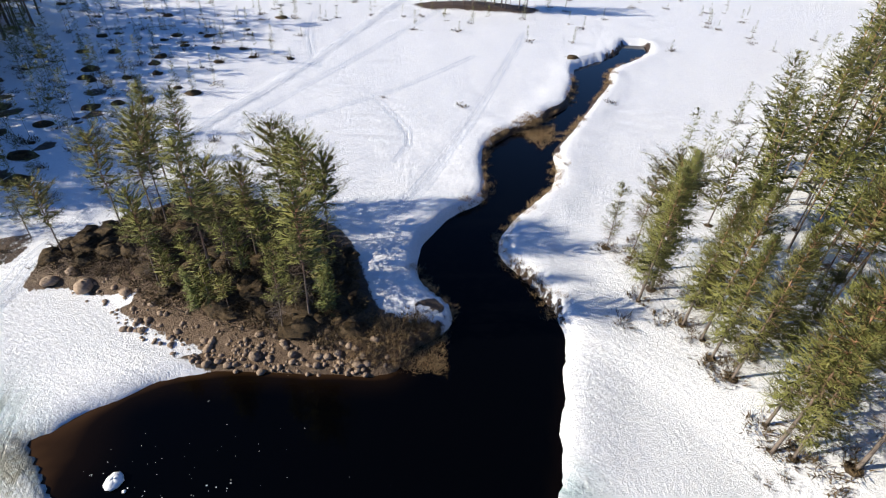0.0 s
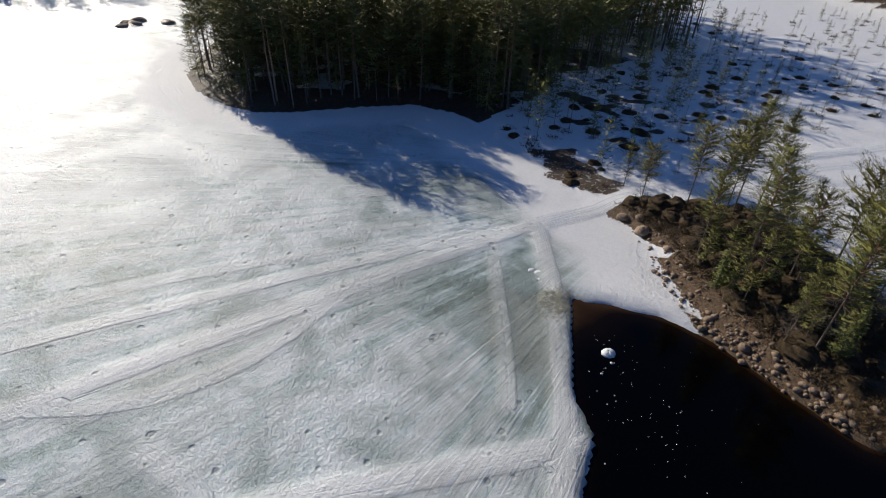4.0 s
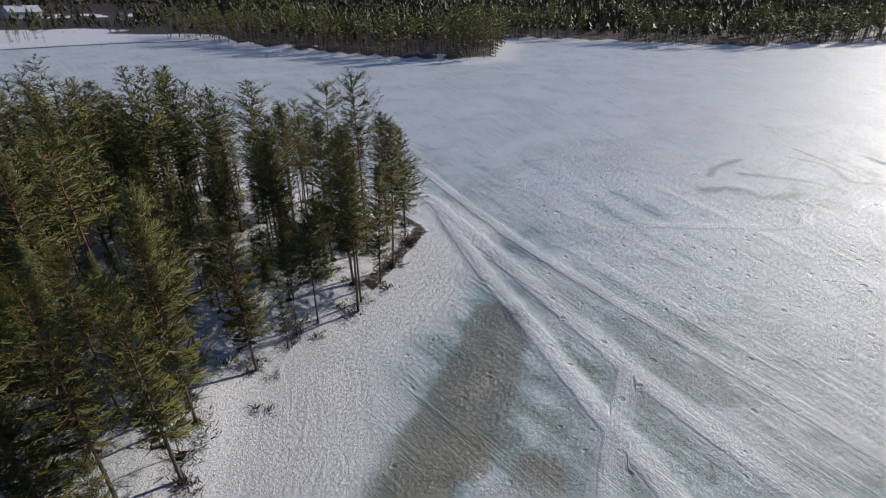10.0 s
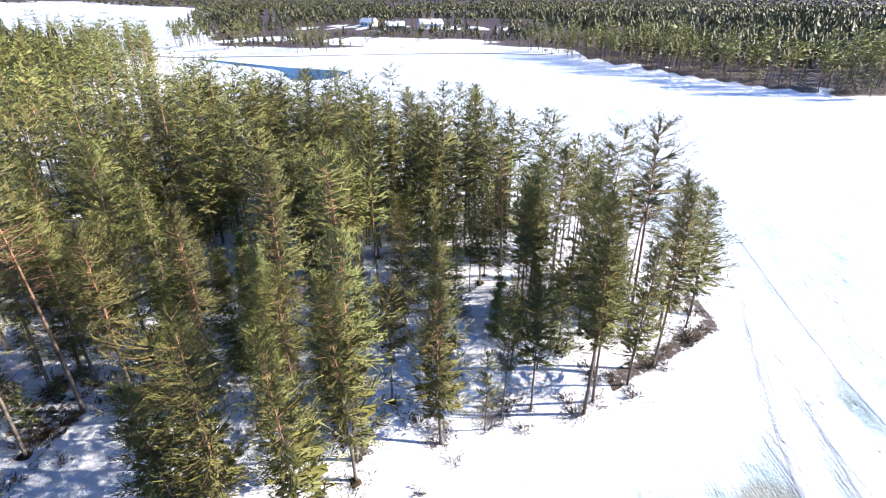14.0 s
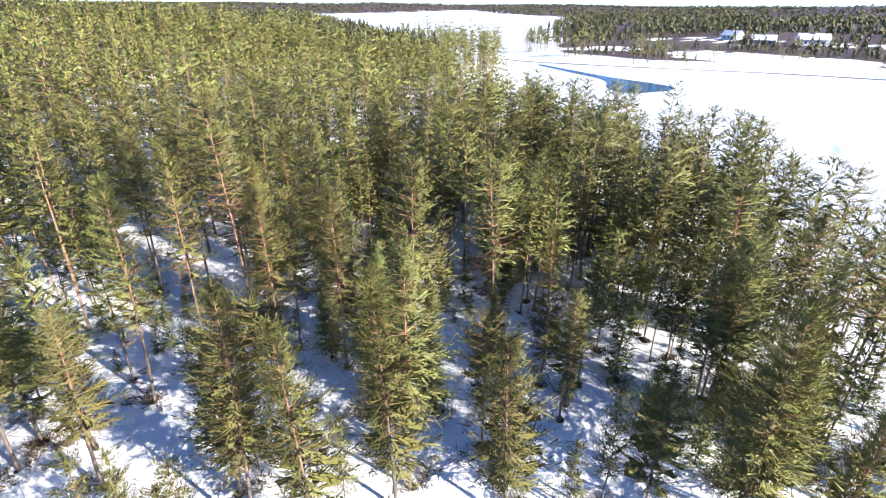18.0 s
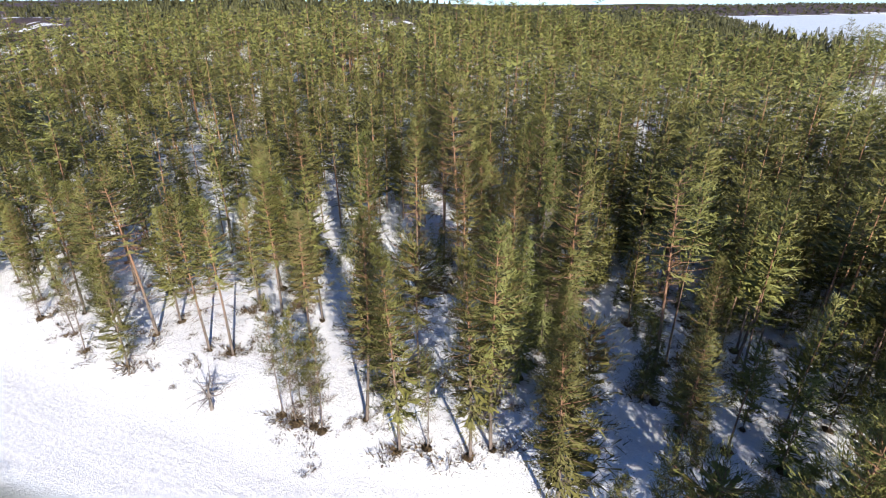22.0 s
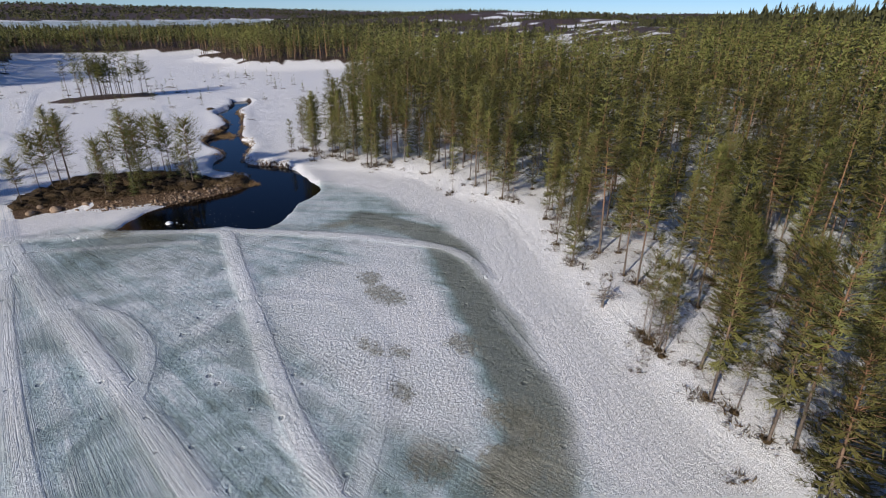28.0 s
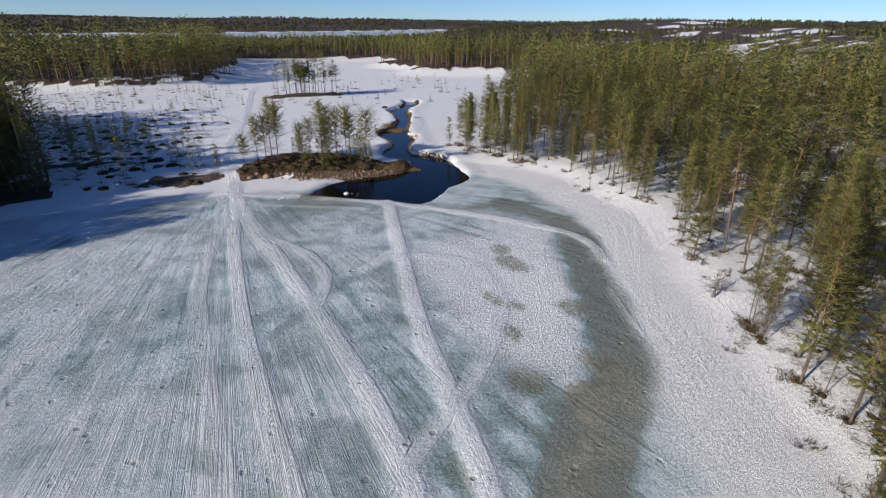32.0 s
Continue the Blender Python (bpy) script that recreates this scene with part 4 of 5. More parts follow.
def far_arrays(seed, spikes, tiers, wide):
    """A unit-high conifer of drooping boughs."""
    g = np.random.default_rng(seed)
    vs = []
    for i in range(tiers):
        u = i / tiers
        z = 0.20 + 0.72 * u
        r = 0.165 * (1 - 0.86 * u) * min(1.0, 0.7 + 2 * u)
        a0 = g.uniform(0, 6)
        for k in range(spikes):
            a = a0 + k * 2 * np.pi / spikes + g.normal(0, 0.25)
            rr = r * g.uniform(0.6, 1.3)
            w, zz = wide * rr, z + g.normal(0, 0.025)
            ca, sa = np.cos(a), np.sin(a)
            vs += [(0.01 * ca, 0.01 * sa, zz + 0.10 + 0.5 / tiers), (rr * ca + w * sa, rr * sa - w * ca, zz), (rr * 1.1 * ca - w * sa, rr * 1.1 * sa + w * ca, zz - 0.03)]
    vs += [(0, 0, 1.0), (-0.018, 0.01, 0.80), (0.018, 0.0, 0.80)]
    vs += [(0.012, 0, 0), (-0.012, 0.006, 0), (0, 0, 0.4)]
    v = np.array(vs)
    return v, np.arange(len(v)).reshape(-1, 3)


def scatter(name, variants, pos, scale, turn, which, mats, labels, soft=False):
    """Many copies of the variants, joined into one mesh."""
    vs, fs, ns, n = [], [], [], 0
    gs = np.random.default_rng(1)
    for k, (v, f) in enumerate(variants):
        if soft:
            f, nrm = crown_normals(v, f, gs)
        m = which == k
        c = int(m.sum())
        if not c:
            continue
        s, a = scale[m], turn[m]
        ca, sa = np.cos(a)[:, None], np.sin(a)[:, None]
        w = np.empty((c, len(v), 3), np.float32)
        sx = s[:, :1]
        w[:, :, 0] = (v[None, :, 0] * ca - v[None, :, 1] * sa) * sx + pos[m, None, 0]
        w[:, :, 1] = (v[None, :, 0] * sa + v[None, :, 1] * ca) * sx + pos[m, None, 1]
        w[:, :, 2] = v[None, :, 2] * s[:, 1:2] + pos[m, None, 2]
        if soft:
            q = np.empty((c, len(v), 3), np.float32)
            q[:, :, 0] = nrm[None, :, 0] * ca - nrm[None, :, 1] * sa
            q[:, :, 1] = nrm[None, :, 0] * sa + nrm[None, :, 1] * ca
            q[:, :, 2] = nrm[None, :, 2]
            ns.append(q.reshape(-1, 3))
        vs.append(w.reshape(-1, 3))
        fs.append((f[None] + (n + np.arange(c) * len(v))[:, None, None]).reshape(-1, 3))
        n += c * len(v)
    me = mesh_from(name, np.concatenate(vs), np.concatenate(fs), mats, soft)
    if soft:
        soften(me, np.concatenate(ns))
    return tagged(new(name, me), labels[0], labels[1], kind="stuff")


def jitter(x0, x1, y0, y1, cell, seed):
    g = np.random.default_rng(seed)
    x, y = np.meshgrid(np.arange(x0, x1, cell), np.arange(y0, y1, cell))
    x, y = x.ravel(), y.ravel()
    return x + g.uniform(-0.48, 0.48, x.size) * cell, y + g.uniform(-0.48, 0.48, x.size) * cell


def wooded(x, y, margin=0.5):
    d = places(x, y)
    return (d["lake"] > margin) & (d["bog"] > 1.0) & (d["clear"] > 1.0) & (d["water"] > 1.5), d


KINDS = [("pine", 10.8, 0.46, 1.95), ("tall", 11.8, 0.55, 1.95), ("cone", 9.5, 0.24, 1.95), ("pine", 11.2, 0.40, 2.1), ("round", 7.6, 0.48, 1.9), ("spruce", 8.5, 0.12, 1.2), ("cone", 7.0, 0.15, 1.6), ("tall", 12.8, 0.56, 2.0), ("cone", 11.8, 0.38, 2.1), ("spruce", 6.0, 0.08, 1.0), ("thin", 6.5, 0.42, 0.8), ("thin", 5.0, 0.30, 0.7), ("cone", 8.6, 0.20, 1.3)]
TREE_WORDS = {"round": ("bushy pine with rounded green crown on open ground", "pine tree"), "tall": ("tall old pine with layered open crown and bare trunk", "pine tree"), "pine": ("tall scots pine with bare rust-red lower trunk on snow", "pine tree"), "cone": ("full-crowned green pine standing in the snowy forest", "pine tree"), "thin": ("spindly young pine with pale bare stem at the forest edge", "pine tree"), "spruce": ("slender dark green spruce with drooping branches", "spruce tree")}
TREE_MESHES = []
for j, (kind, h, bare, rad) in enumerate(KINDS * 2):
    k = j % len(KINDS)
    tr, cr = pine_arrays(100 + k, h, bare, rad, kind, 2 if j < len(KINDS) else 1)
    cf, cn = crown_normals(*cr, np.random.default_rng(k))
    crown = mesh_from("crown", cr[0], cf, MAT_SPRUCE if kind == "spruce" else MAT_PINE, True)
    soften(crown, cn)
    TREE_MESHES.append((mesh_from("trunk", *tr, MAT_BARK, True), crown, h))


def tree(k, x, y, z, s, turn, group, far=False, top=None):
    """One conifer; top gives the height of its tip above the lake."""
    kind = KINDS[k][0]
    up = s * (0.92 + 0.16 * ((x * 7.3 + y * 3.1) % 1))
    if top is not None:
        up = (top - z) / TREE_MESHES[k][2]
        s = up ** 0.6
    j = k + far * len(KINDS)
    base = new("spruce_tree" if kind == "spruce" else "pine_tree")
    wide = 0.80 + 0.30 * ((x * 3.7 + y * 5.9) % 1)
    base.matrix_basis = Matrix.LocRotScale((x, y, z), Euler((0, 0, turn)), (s * wide, s * wide, up))
    part("trunk", TREE_MESHES[j][0], base, "rust-brown scaly trunk with bare limbs")
    part("crown", TREE_MESHES[j][1], base, "green needle crown")
    return tagged(base, *TREE_WORDS[kind], group)


EDGE_PENINSULA = [(12.9, -43.3, 7), (13.6, -41.7, 3), (1.6, -42.5, 10), (2.8, -54.3, 7), (0.1, -56.8, 1), (-8.1, -45.8, 10), (-9.7, -46.4, 4), (-12.4, -46.4, 8), (-13.2, -47.3, 3), (-15.4, -48.8, 2), (-11.6, -51.1, 0), (-7.2, -44.9, 11), (-5.3, -44.2, 2), (3.2, -43.5, 4), (-13.4, -49.4, 8), (-17.3, -50.6, 3), (-20.3, -53.8, 7), (-18.6, -54.2, 0), (-21.2, -56.2, 2), (-16.2, -53.0, 7), (-14.5, -55.6, 1), (-19.4, -57.5, 8), (-12.0, -57.6, 0), (1.3, -51.7, 1), (-0.2, -51.0, 6), (4.9, -46.5, 5), (3.1, -47.4, 3), (-2.4, -45.6, 4), (15.3, -44.9, 1)]
EDGE_EAST = [(8.7, -28.4, 7), (11.5, -23.5, 1), (-0.4, -37.5, 2), (8.9, -22.6, 6), (1.7, -36.1, 8), (2.4, -32.6, 10), (1.6, -33.9, 10), (3.1, -31.9, 10), (2.0, -33.5, 11), (3.4, -32.8, 10), (-0.6, -38.9, 10), (4.2, -39.9, 1), (5.0, -39.1, 0), (15.9, -30.9, 8), (13.3, -32.3, 2), (9.1, -27.2, 3), (-1.5, -40.7, 2), (12.9, -18.2, 10), (15.3, -15.2, 11), (17.2, -7.8, 2), (18.0, -3.1, 3), (17.2, -9.4, 10), (15.6, -1.4, 10), (18.5, 5.8, 2), (17.4, 12.6, 3), (14.6, 13.6, 8), (13.9, 19.8, 2), (12.8, 25.7, 4), (-1.4, -41.9, 3), (11.0, -19.5, 10)]
EDGE_STREAM = [(11.4, 22.9, 3), (10.7, 28.1, 11), (12.4, 23.9, 2), (13.2, 20.9, 8), (14.4, 17.3, 2), (13.9, 18.6, 3), (15.4, 13.2, 8), (14.9, 14.8, 2), (12.0, 27.0, 10), (14.8, 22.6, 0), (15.8, 18.4, 3)]
ISLAND_TREES = [(-20.6, 27.2, 4, 0.82), (-22.7, 24.4, 6, 0.6), (-26.1, 26.3, 11, 0.9), (-17.7, 27.4, 4, 0.98), (-18.2, 29.6, 0, 0.80), (-17.2, 30.7, 0, 0.76), (-15.5, 21.6, 6, 0.8), (-12.5, 21.9, 2, 0.82), (-8.0, 18.9, 10, 0.9), (-6.8, 19.8, 6, 0.95), (-8.0, 25.6, 4, 0.9), (-10.2, 28.0, 4, 1.0), (-14.0, 29.1, 11, 0.8), (-14.0, 31.2, 11, 0.9), (-7.1, 26.4, 6, 0.9), (-19.2, 28.6, 4, 0.85), (-11.0, 24.4, 6, 0.8), (-13.4, 25.4, 6, 0.72), (-9.0, 27.2, 6, 0.9), (-12.0, 23.0, 10, 0.85)]
TALL_TREES = [  # place, height of the tip, kind
    (0.0, -74.6, 11.2, 1), (0.5, -72.3, 12.1, 7), (-12.4, -69.2, 11.3, 7), (-16.0, -61.6, 10.7, 7), (-20.3, -57.9, 9.0, 1),
    (-20.6, -54.8, 6.6, 4), (-8.4, -61.2, 11.6, 1), (3.1, -44.7, 9.8, 5), (1.5, -42.9, 9.8, 3), (-5.1, -43.6, 9.6, 2),
    (6.7, -45.2, 11.7, 0), (-3.4, -56.0, 8.8, 2), (-1.5, -59.3, 8.2, 2), (5.8, -49.0, 8.3, 5), (0.3, -50.5, 6.2, 9),
    (12.1, -36.9, 13.0, 8), (13.5, -40.5, 13.5, 0), (15.4, -44.7, 13.2, 3), (17.4, -43.2, 13.2, 0), (13.4, -45.3, 11.6, 2),
    (11.0, -48.9, 12.2, 5), (12.9, -49.3, 13.2, 3), (6.3, -47.3, 8.3, 5), (4.7, -47.9, 7.6, 5), (-2.3, -51.1, 10.3, 2),
    (4.8, -39.3, 8.7, 4), (-5.3, -54.2, 6.3, 9), (2.5, -53.4, 12.3, 0), (3.8, -36.8, 9.2, 2), (1.0, -46.1, 7.9, 5),
    (8.4, -28.6, 10.8, 0), (12.1, -31.1, 11.6, 8), (8.4, -33.3, 10.1, 8), (12.8, -24.7, 9.2, 2), (20.7, -33.5, 12.8, 8),
    (13.2, -29.7, 9.3, 2), (10.2, -44.5, 11.0, 3), (8.1, -45.3, 8.0, 5), (6.7, -53.3, 8.5, 2), (9.5, -43.0, 11.6, 0),
    (14.7, -45.9, 11.5, 0), (22.4, -41.9, 12.6, 3), (0.2, -56.5, 11.2, 3), (1.3, -61.4, 11.8, 0), (16.8, -48.9, 12.4, 8),
    (-11.6, -50.6, 6.5, 4), (-8.0, -51.8, 5.0, 9), (-10.3, -58.2, 10.2, 3), (-16.4, -56.4, 9.4, 7), (-13.6, -59.5, 10.4, 1),
    (-14.6, -53.8, 8.8, 0), (-17.8, -58.8, 10.2, 7), (-5.6, -64.0, 11.0, 3)]
GLADES = [(4.2, -42.4, 2.0), (-2.6, -43.2, 2.0), (0.2, -39.8, 1.8), (10.2, -41.4, 1.6), (17.0, -39.0, 1.8), (7.5, -55.2, 2.1), (3.8, -51.4, 1.6), (2.0, -40.6, 1.8), (6.2, -42.4, 1.8), (-0.9, -48.4, 2.4), (-6.2, -48.2, 1.6), (9.9, -38.4, 2.0), (15.8, -35.6, 1.8), (11.4, -60.0, 1.8)]


def plant_forest():
    g = np.random.default_rng(5)
    # the wood near the shore, tree by tree: first those along its edge, then the ones behind
    tall_xy = np.array([(a, b) for a, b, _, _ in TALL_TREES])
    for x, y, top, k in TALL_TREES:
        tree(k, x, y, float(height_at(x, y)[0]) - 0.1, 1.0, g.uniform(0, 6.28), "tall trees of the near wood", y < -53 and k not in (1, 7), top)
    for x, y, k in EDGE_PENINSULA + EDGE_EAST + [(a, b, {2: 12, 8: 12, 3: 12, 0: 12}.get(c, c)) for a, b, c in EDGE_STREAM]:
        if np.hypot(tall_xy[:, 0] - x, tall_xy[:, 1] - y).min() < 1.3:
            continue
        tree(k, x, y, float(height_at(x, y)[0]) - 0.1, g.uniform(0.92, 1.08), g.uniform(0, 6.28), "pines along the shore")
    for x, y, k, s in ISLAND_TREES:
        k = {6: 4, 2: 0}.get(k, k)
        tree(k, x, y, float(height_at(x, y)[0]) - 0.1, s, g.uniform(0, 6.28), "pines by the stream mouth")
    for i in range(26):
        x, y = g.uniform(-15.5, -5.5), g.uniform(19.8, 27.5)
        if places(np.array([x]), np.array([y]))["island"][0] > -1.3:
            continue
        tree(int(g.choice([4, 9, 6, 4])), x, y, float(height_at(x, y)[0]) - 0.1, g.uniform(0.3, 0.62), g.uniform(0, 6.28), "young trees by the stream mouth", True)
    for i in range(34):
        a, q = g.uniform(0, 6.28), g.uniform(0, 0.85)
        x, y = 4 + 12 * q * math.cos(a), 104 + 4.2 * q * math.sin(a)
        tree(int(g.choice([0, 4, 4, 4, 1])), x, y, float(height_at(x, y)[0]) - 0.1, g.uniform(0.8, 1.1), g.uniform(0, 6.28), "pines on the bog islet", True)
    edge = np.concatenate([np.array([(a, b) for a, b, _ in EDGE_PENINSULA + EDGE_EAST + EDGE_STREAM]), tall_xy])
    x, y = jitter(-118, 135, -135, 76, 2.6, 51)
    x2, y2 = jitter(-118, -30, -10, 76, 3.3, 52)
    x3, y3 = jitter(-26, 24, -80, -52, 2.7, 53)
    x4, y4 = jitter(-70, -32, -4, 40, 3.9, 54)
    x5, y5 = jitter(-24, 1, -64, -45, 2.15, 55)
    belt = places(x4, y4)["lake"] < 15
    x, y = np.concatenate([x, x2, x3, x4[belt], x5]), np.concatenate([y, y2, y3, y4[belt], y5])
    ok, d = wooded(x, y, 1.2)
    ok &= ((value_noise(x, y, 9, 2, 71) > 0.28 + 0.10 * step(14, 4, d["lake"]) * (x > -30) * (y > -36) + 0.10 * (x > 1) * (x < 22) * (y > -50) * (y < -26)) | (x < -30) | ((x < -3) & (y < -44))) & (np.min(np.hypot(x[:, None] - edge[None, :, 0], y[:, None] - edge[None, :, 1]), 1) > 1.9)
    front = (x > -3) & (x < 21) & (y < -24) & (y > -53)
    ok &= ~front | ((value_noise(x, y, 5, 2, 72) > 0.46) & (np.min(np.hypot(x[:, None] - edge[None, :, 0], y[:, None] - edge[None, :, 1]), 1) > 2.0))
    for gx, gy, gr in GLADES:
        ok &= np.hypot(x - gx, y - gy) > gr
    ok &= ~((d["lake"] < np.where(y < -44, 2.2, 3.0)) & (x > -30))
    x, y, land = x[ok], y[ok], d["lake"][ok]
    shore = smooth([(18, 18), (17, -6), (9, -24), (1, -37), (-6, -46), (-18, -52)], 4)
    away = seg_dist(x, y, shore, False)[0]
    order = np.argsort(away)
    x, y, land, away = x[order], y[order], land[order], away[order]
    z = height_at(x, y) - 0.1
    near = 190
    odds = [.17, .08, .15, .18, .09, .08, .09, .05, .06, .05, 0, 0, 0]
    for i in range(near):
        k = int(g.choice(len(KINDS), p=odds))
        tree(k, x[i], y[i], z[i], g.uniform(0.45, 1.0) if (y[i] < -24 and away[i] < 14) else g.uniform(0.66, 1.05), g.uniform(0, 6.28), "forest behind the shore", away[i] > 5)
    rest = np.arange(len(x)) >= near
    close = rest & ((away < 48) | ((x < -30) & (land < 16) & (y > -20)))
    loose = rest & ~close
    sx, sy = jitter(-330, 330, -330, 330, 3.7, 66)
    ok, d = wooded(sx, sy, 0.8)
    inner = (sx > -118) & (sx < 135) & (sy > -135) & (sy < 76)
    ok &= ~inner & (np.hypot(sx, sy) < 340) & ((d["lake"] < 20) | ((d["bog"] < 26) & (sy > 70) & (d["bog"] > 0))) & (value_noise(sx, sy, 16, 2, 74) > np.where((sx > -40) & (sy < -200), 0.50, 0.28))
    x, y = np.concatenate([x, sx[ok]]), np.concatenate([y, sy[ok]])
    z = np.concatenate([z, height_at(sx[ok], sy[ok]) - 0.1])
    close = np.concatenate([close, np.zeros(int(ok.sum()), bool)])
    loose = np.concatenate([loose, np.ones(int(ok.sum()), bool)])
    tall = np.where((x < -30) & (y > -20) & (y < 76), 1.22, np.where((np.hypot(x, y) > 140) & (y < 0), 1.25, np.where(y > 70, np.where(x < 0, 1.45, 1.15), 1.0)))
    tall = tall * (0.42 + 0.58 * step(1.05, 2.6, places(x, y)["clear"]))
    for name, mask, det in (("forest", close, 1), ("backwoods", loose, 0)):
        variants = [pine_arrays(300 + k, 1.0 * h, b, r, kd, det) for k, (kd, h, b, r) in enumerate(KINDS[:10])]
        n = int(mask.sum())
        pos = np.stack([x, y, z], 1)[mask]
        s = g.uniform(0.68, 1.04, n) * tall[mask]
        sc = np.stack([s * g.uniform(1.02, 1.28, n), s * g.uniform(0.92, 1.1, n)], 1)
        turn, which = g.uniform(0, 6.28, n), g.choice(10, n, p=odds[:10])
        scatter(name + "_trunks", [v[0] for v in variants], pos, sc, turn, which, MAT_BARK, ("many brown pine trunks of the forest", "forest"))
        scatter(name + "_crowns", [v[1] for v in variants], pos, sc, turn, which, MAT_PINE, ("dense green pine crowns of the forest", "forest"), True)
    # young growth under the tall trees of the point and deeper in the wood
    ux, uy = jitter(-24, 24, -78, -26, 2.0, 57)
    ok, d = wooded(ux, uy, 3.0)
    deep = (uy < -52) | ((ux < -4) & (uy < -44)) | (d["lake"] > 16)
    ok &= deep & (value_noise(ux, uy, 6, 2, 58) > 0.42)
    ux, uy = ux[ok], uy[ok]
    n = len(ux)
    young = [pine_arrays(330 + k, hh, 0.06, rr, kk, 1) for k, (kk, hh, rr) in enumerate([("spruce", 6.0, 1.5), ("cone", 6.0, 1.7), ("spruce", 5.0, 1.4)])]
    us = g.uniform(0.22, 0.62, n)
    pos, sc = np.stack([ux, uy, height_at(ux, uy) - 0.1], 1), np.stack([us, us], 1)
    turn, which = g.uniform(0, 6.28, n), g.integers(0, 3, n)
    scatter("undergrowth_stems", [v[0] for v in young], pos, sc, turn, which, MAT_BARK, ("thin stems of young spruces under the pines", "undergrowth"))
    scatter("undergrowth_crowns", [v[1] for v in young], pos, sc, turn, which, MAT_SPRUCE, ("dark green young spruces under the pines", "undergrowth"), True)
    # stunted pines of the bog
    bx, by = jitter(-75, 60, 22, 140, 2.9, 81)
    d = places(bx, by)
    west = step(-18, -45, bx - 0.12 * (by - 30))
    dens = np.where(by < 80, 0.9 * west * (0.35 + step(14, 2, d["bog"] + 12)), 0.13 + 0.25 * west) + 0.25 * step(-7, -1, d["bog"]) * (bx > 8)
    ok = (d["bog"] < -0.5) & (d["water"] > 2) & (d["island"] > 1.5) & (d["trail"] < 0.05) & (d["lake"] > 1.5) & (g.uniform(0, 1, bx.size) < dens * 0.95)
    bx, by, deep = bx[ok], by[ok], d["bog"][ok]
    bz = height_at(bx, by)
    n = len(bx)
    tall = np.clip(g.uniform(0.16, 0.5, n) + 0.4 * step(-26, -42, bx) * step(75, 45, by) + 0.5 * step(-9, -1, deep), 0.15, 1.05)
    thinv = [pine_arrays(500 + k, h, b, r, "thin", 1) for k, (h, b, r) in enumerate([(6.5, 0.35, 0.8), (6.0, 0.25, 0.9), (7.0, 0.5, 0.7), (6.0, 0.15, 1.1)])]
    sc = np.stack([tall, tall], 1)
    turn, which = g.uniform(0, 6.28, n), g.integers(0, 4, n)
    pos = np.stack([bx, by, bz - 0.1], 1)
    scatter("bog_pine_stems", [v[0] for v in thinv], pos, sc, turn, which, MAT_TWIG, ("thin grey stems of stunted bog pines", "bog pines"))
    scatter("bog_pine_crowns", [v[1] for v in thinv], pos, sc, turn, which, MAT_PINE, ("sparse small crowns of stunted bog pines", "bog pines"), True)
    # heath tufts that have melted free: at tree feet, over the bog, on the island
    tx, ty, ts = [bx + g.normal(0, 0.2, n)], [by + g.normal(0, 0.2, n)], [g.uniform(0.5, 1.3, n)]
    m = 320
    tx.append(x[:m]), ty.append(y[:m]), ts.append(g.uniform(0.35, 0.8, m))
    for lst in (EDGE_PENINSULA, EDGE_EAST, EDGE_STREAM, TALL_TREES):
        e = np.array([q[:2] for q in lst])
        for rep in range(3):
            tx.append(e[:, 0] + g.normal(0, 0.5 * rep, len(e))), ty.append(e[:, 1] + g.normal(0, 0.7 * rep, len(e))), ts.append(g.uniform(0.6, 1.3, len(e)))
    qx, qy = jitter(-75, 20, 23, 75, 1.6, 83)
    dq = places(qx, qy)
    ok = (dq["bog"] < 0) & (dq["water"] > 0.8) & (dq["island"] > 0.4) & (dq["lake"] > 0.6) & (dq["trail"] < 0.1) & ((np.hypot((qx + 29.5) / 3.6, (qy - 24) / 1.6) < 1) | (g.uniform(0, 1, qx.size) < 0.02 + 0.40 * step(-24, -40, qx) * step(66, 36, qy) * step(0.35, 0.6, value_noise(qx, qy, 5, 2, 84))))
    okq = ok
    tx.append(qx[ok]), ty.append(qy[ok]), ts.append(g.uniform(0.35, 1.2, int(ok.sum())))
    ix, iy = jitter(-26, 2, 15, 34, 0.62, 85)
    di = places(ix, iy)
    ok = (di["island"] < -0.9) & ((di["lake"] > 1.5) | (g.uniform(0, 1, ix.size) < 0.12)) & (g.uniform(0, 1, ix.size) < 0.8)
    tx.append(ix[ok]), ty.append(iy[ok]), ts.append(g.uniform(0.5, 1.3, int(ok.sum())))
    ux, uy = jitter(-100, 60, -70, 60, 2.6, 87)
    ok, du = wooded(ux, uy, 0.6)
    ok &= g.uniform(0, 1, ux.size) < np.where(ux < -28, 0.45, 0.32)
    tx.append(ux[ok]), ty.append(uy[ok]), ts.append(np.where(ux[ok] < -28, 1.3, 1.0) * g.uniform(0.3, 0.85, int(ok.sum())))
    tx, ty, ts = np.concatenate(tx), np.concatenate(ty), np.concatenate(ts)
    tufts = []
    for k in range(5):
        gg = np.random.default_rng(600 + k)
        c = gg.normal(0, 0.3, (22, 3)) * [1, 1, 0.25] + [0, 0, 0.08]
        dd = c * [1.5, 1.5, 0] + [0, 0, 0.7]
        tufts.append(sprays(c, dd, np.full(22, 0.30), 5, gg, 0.15, 0.16))
    n = len(tx)
    sc = np.stack([ts, ts * g.uniform(0.6, 1.0, n)], 1)
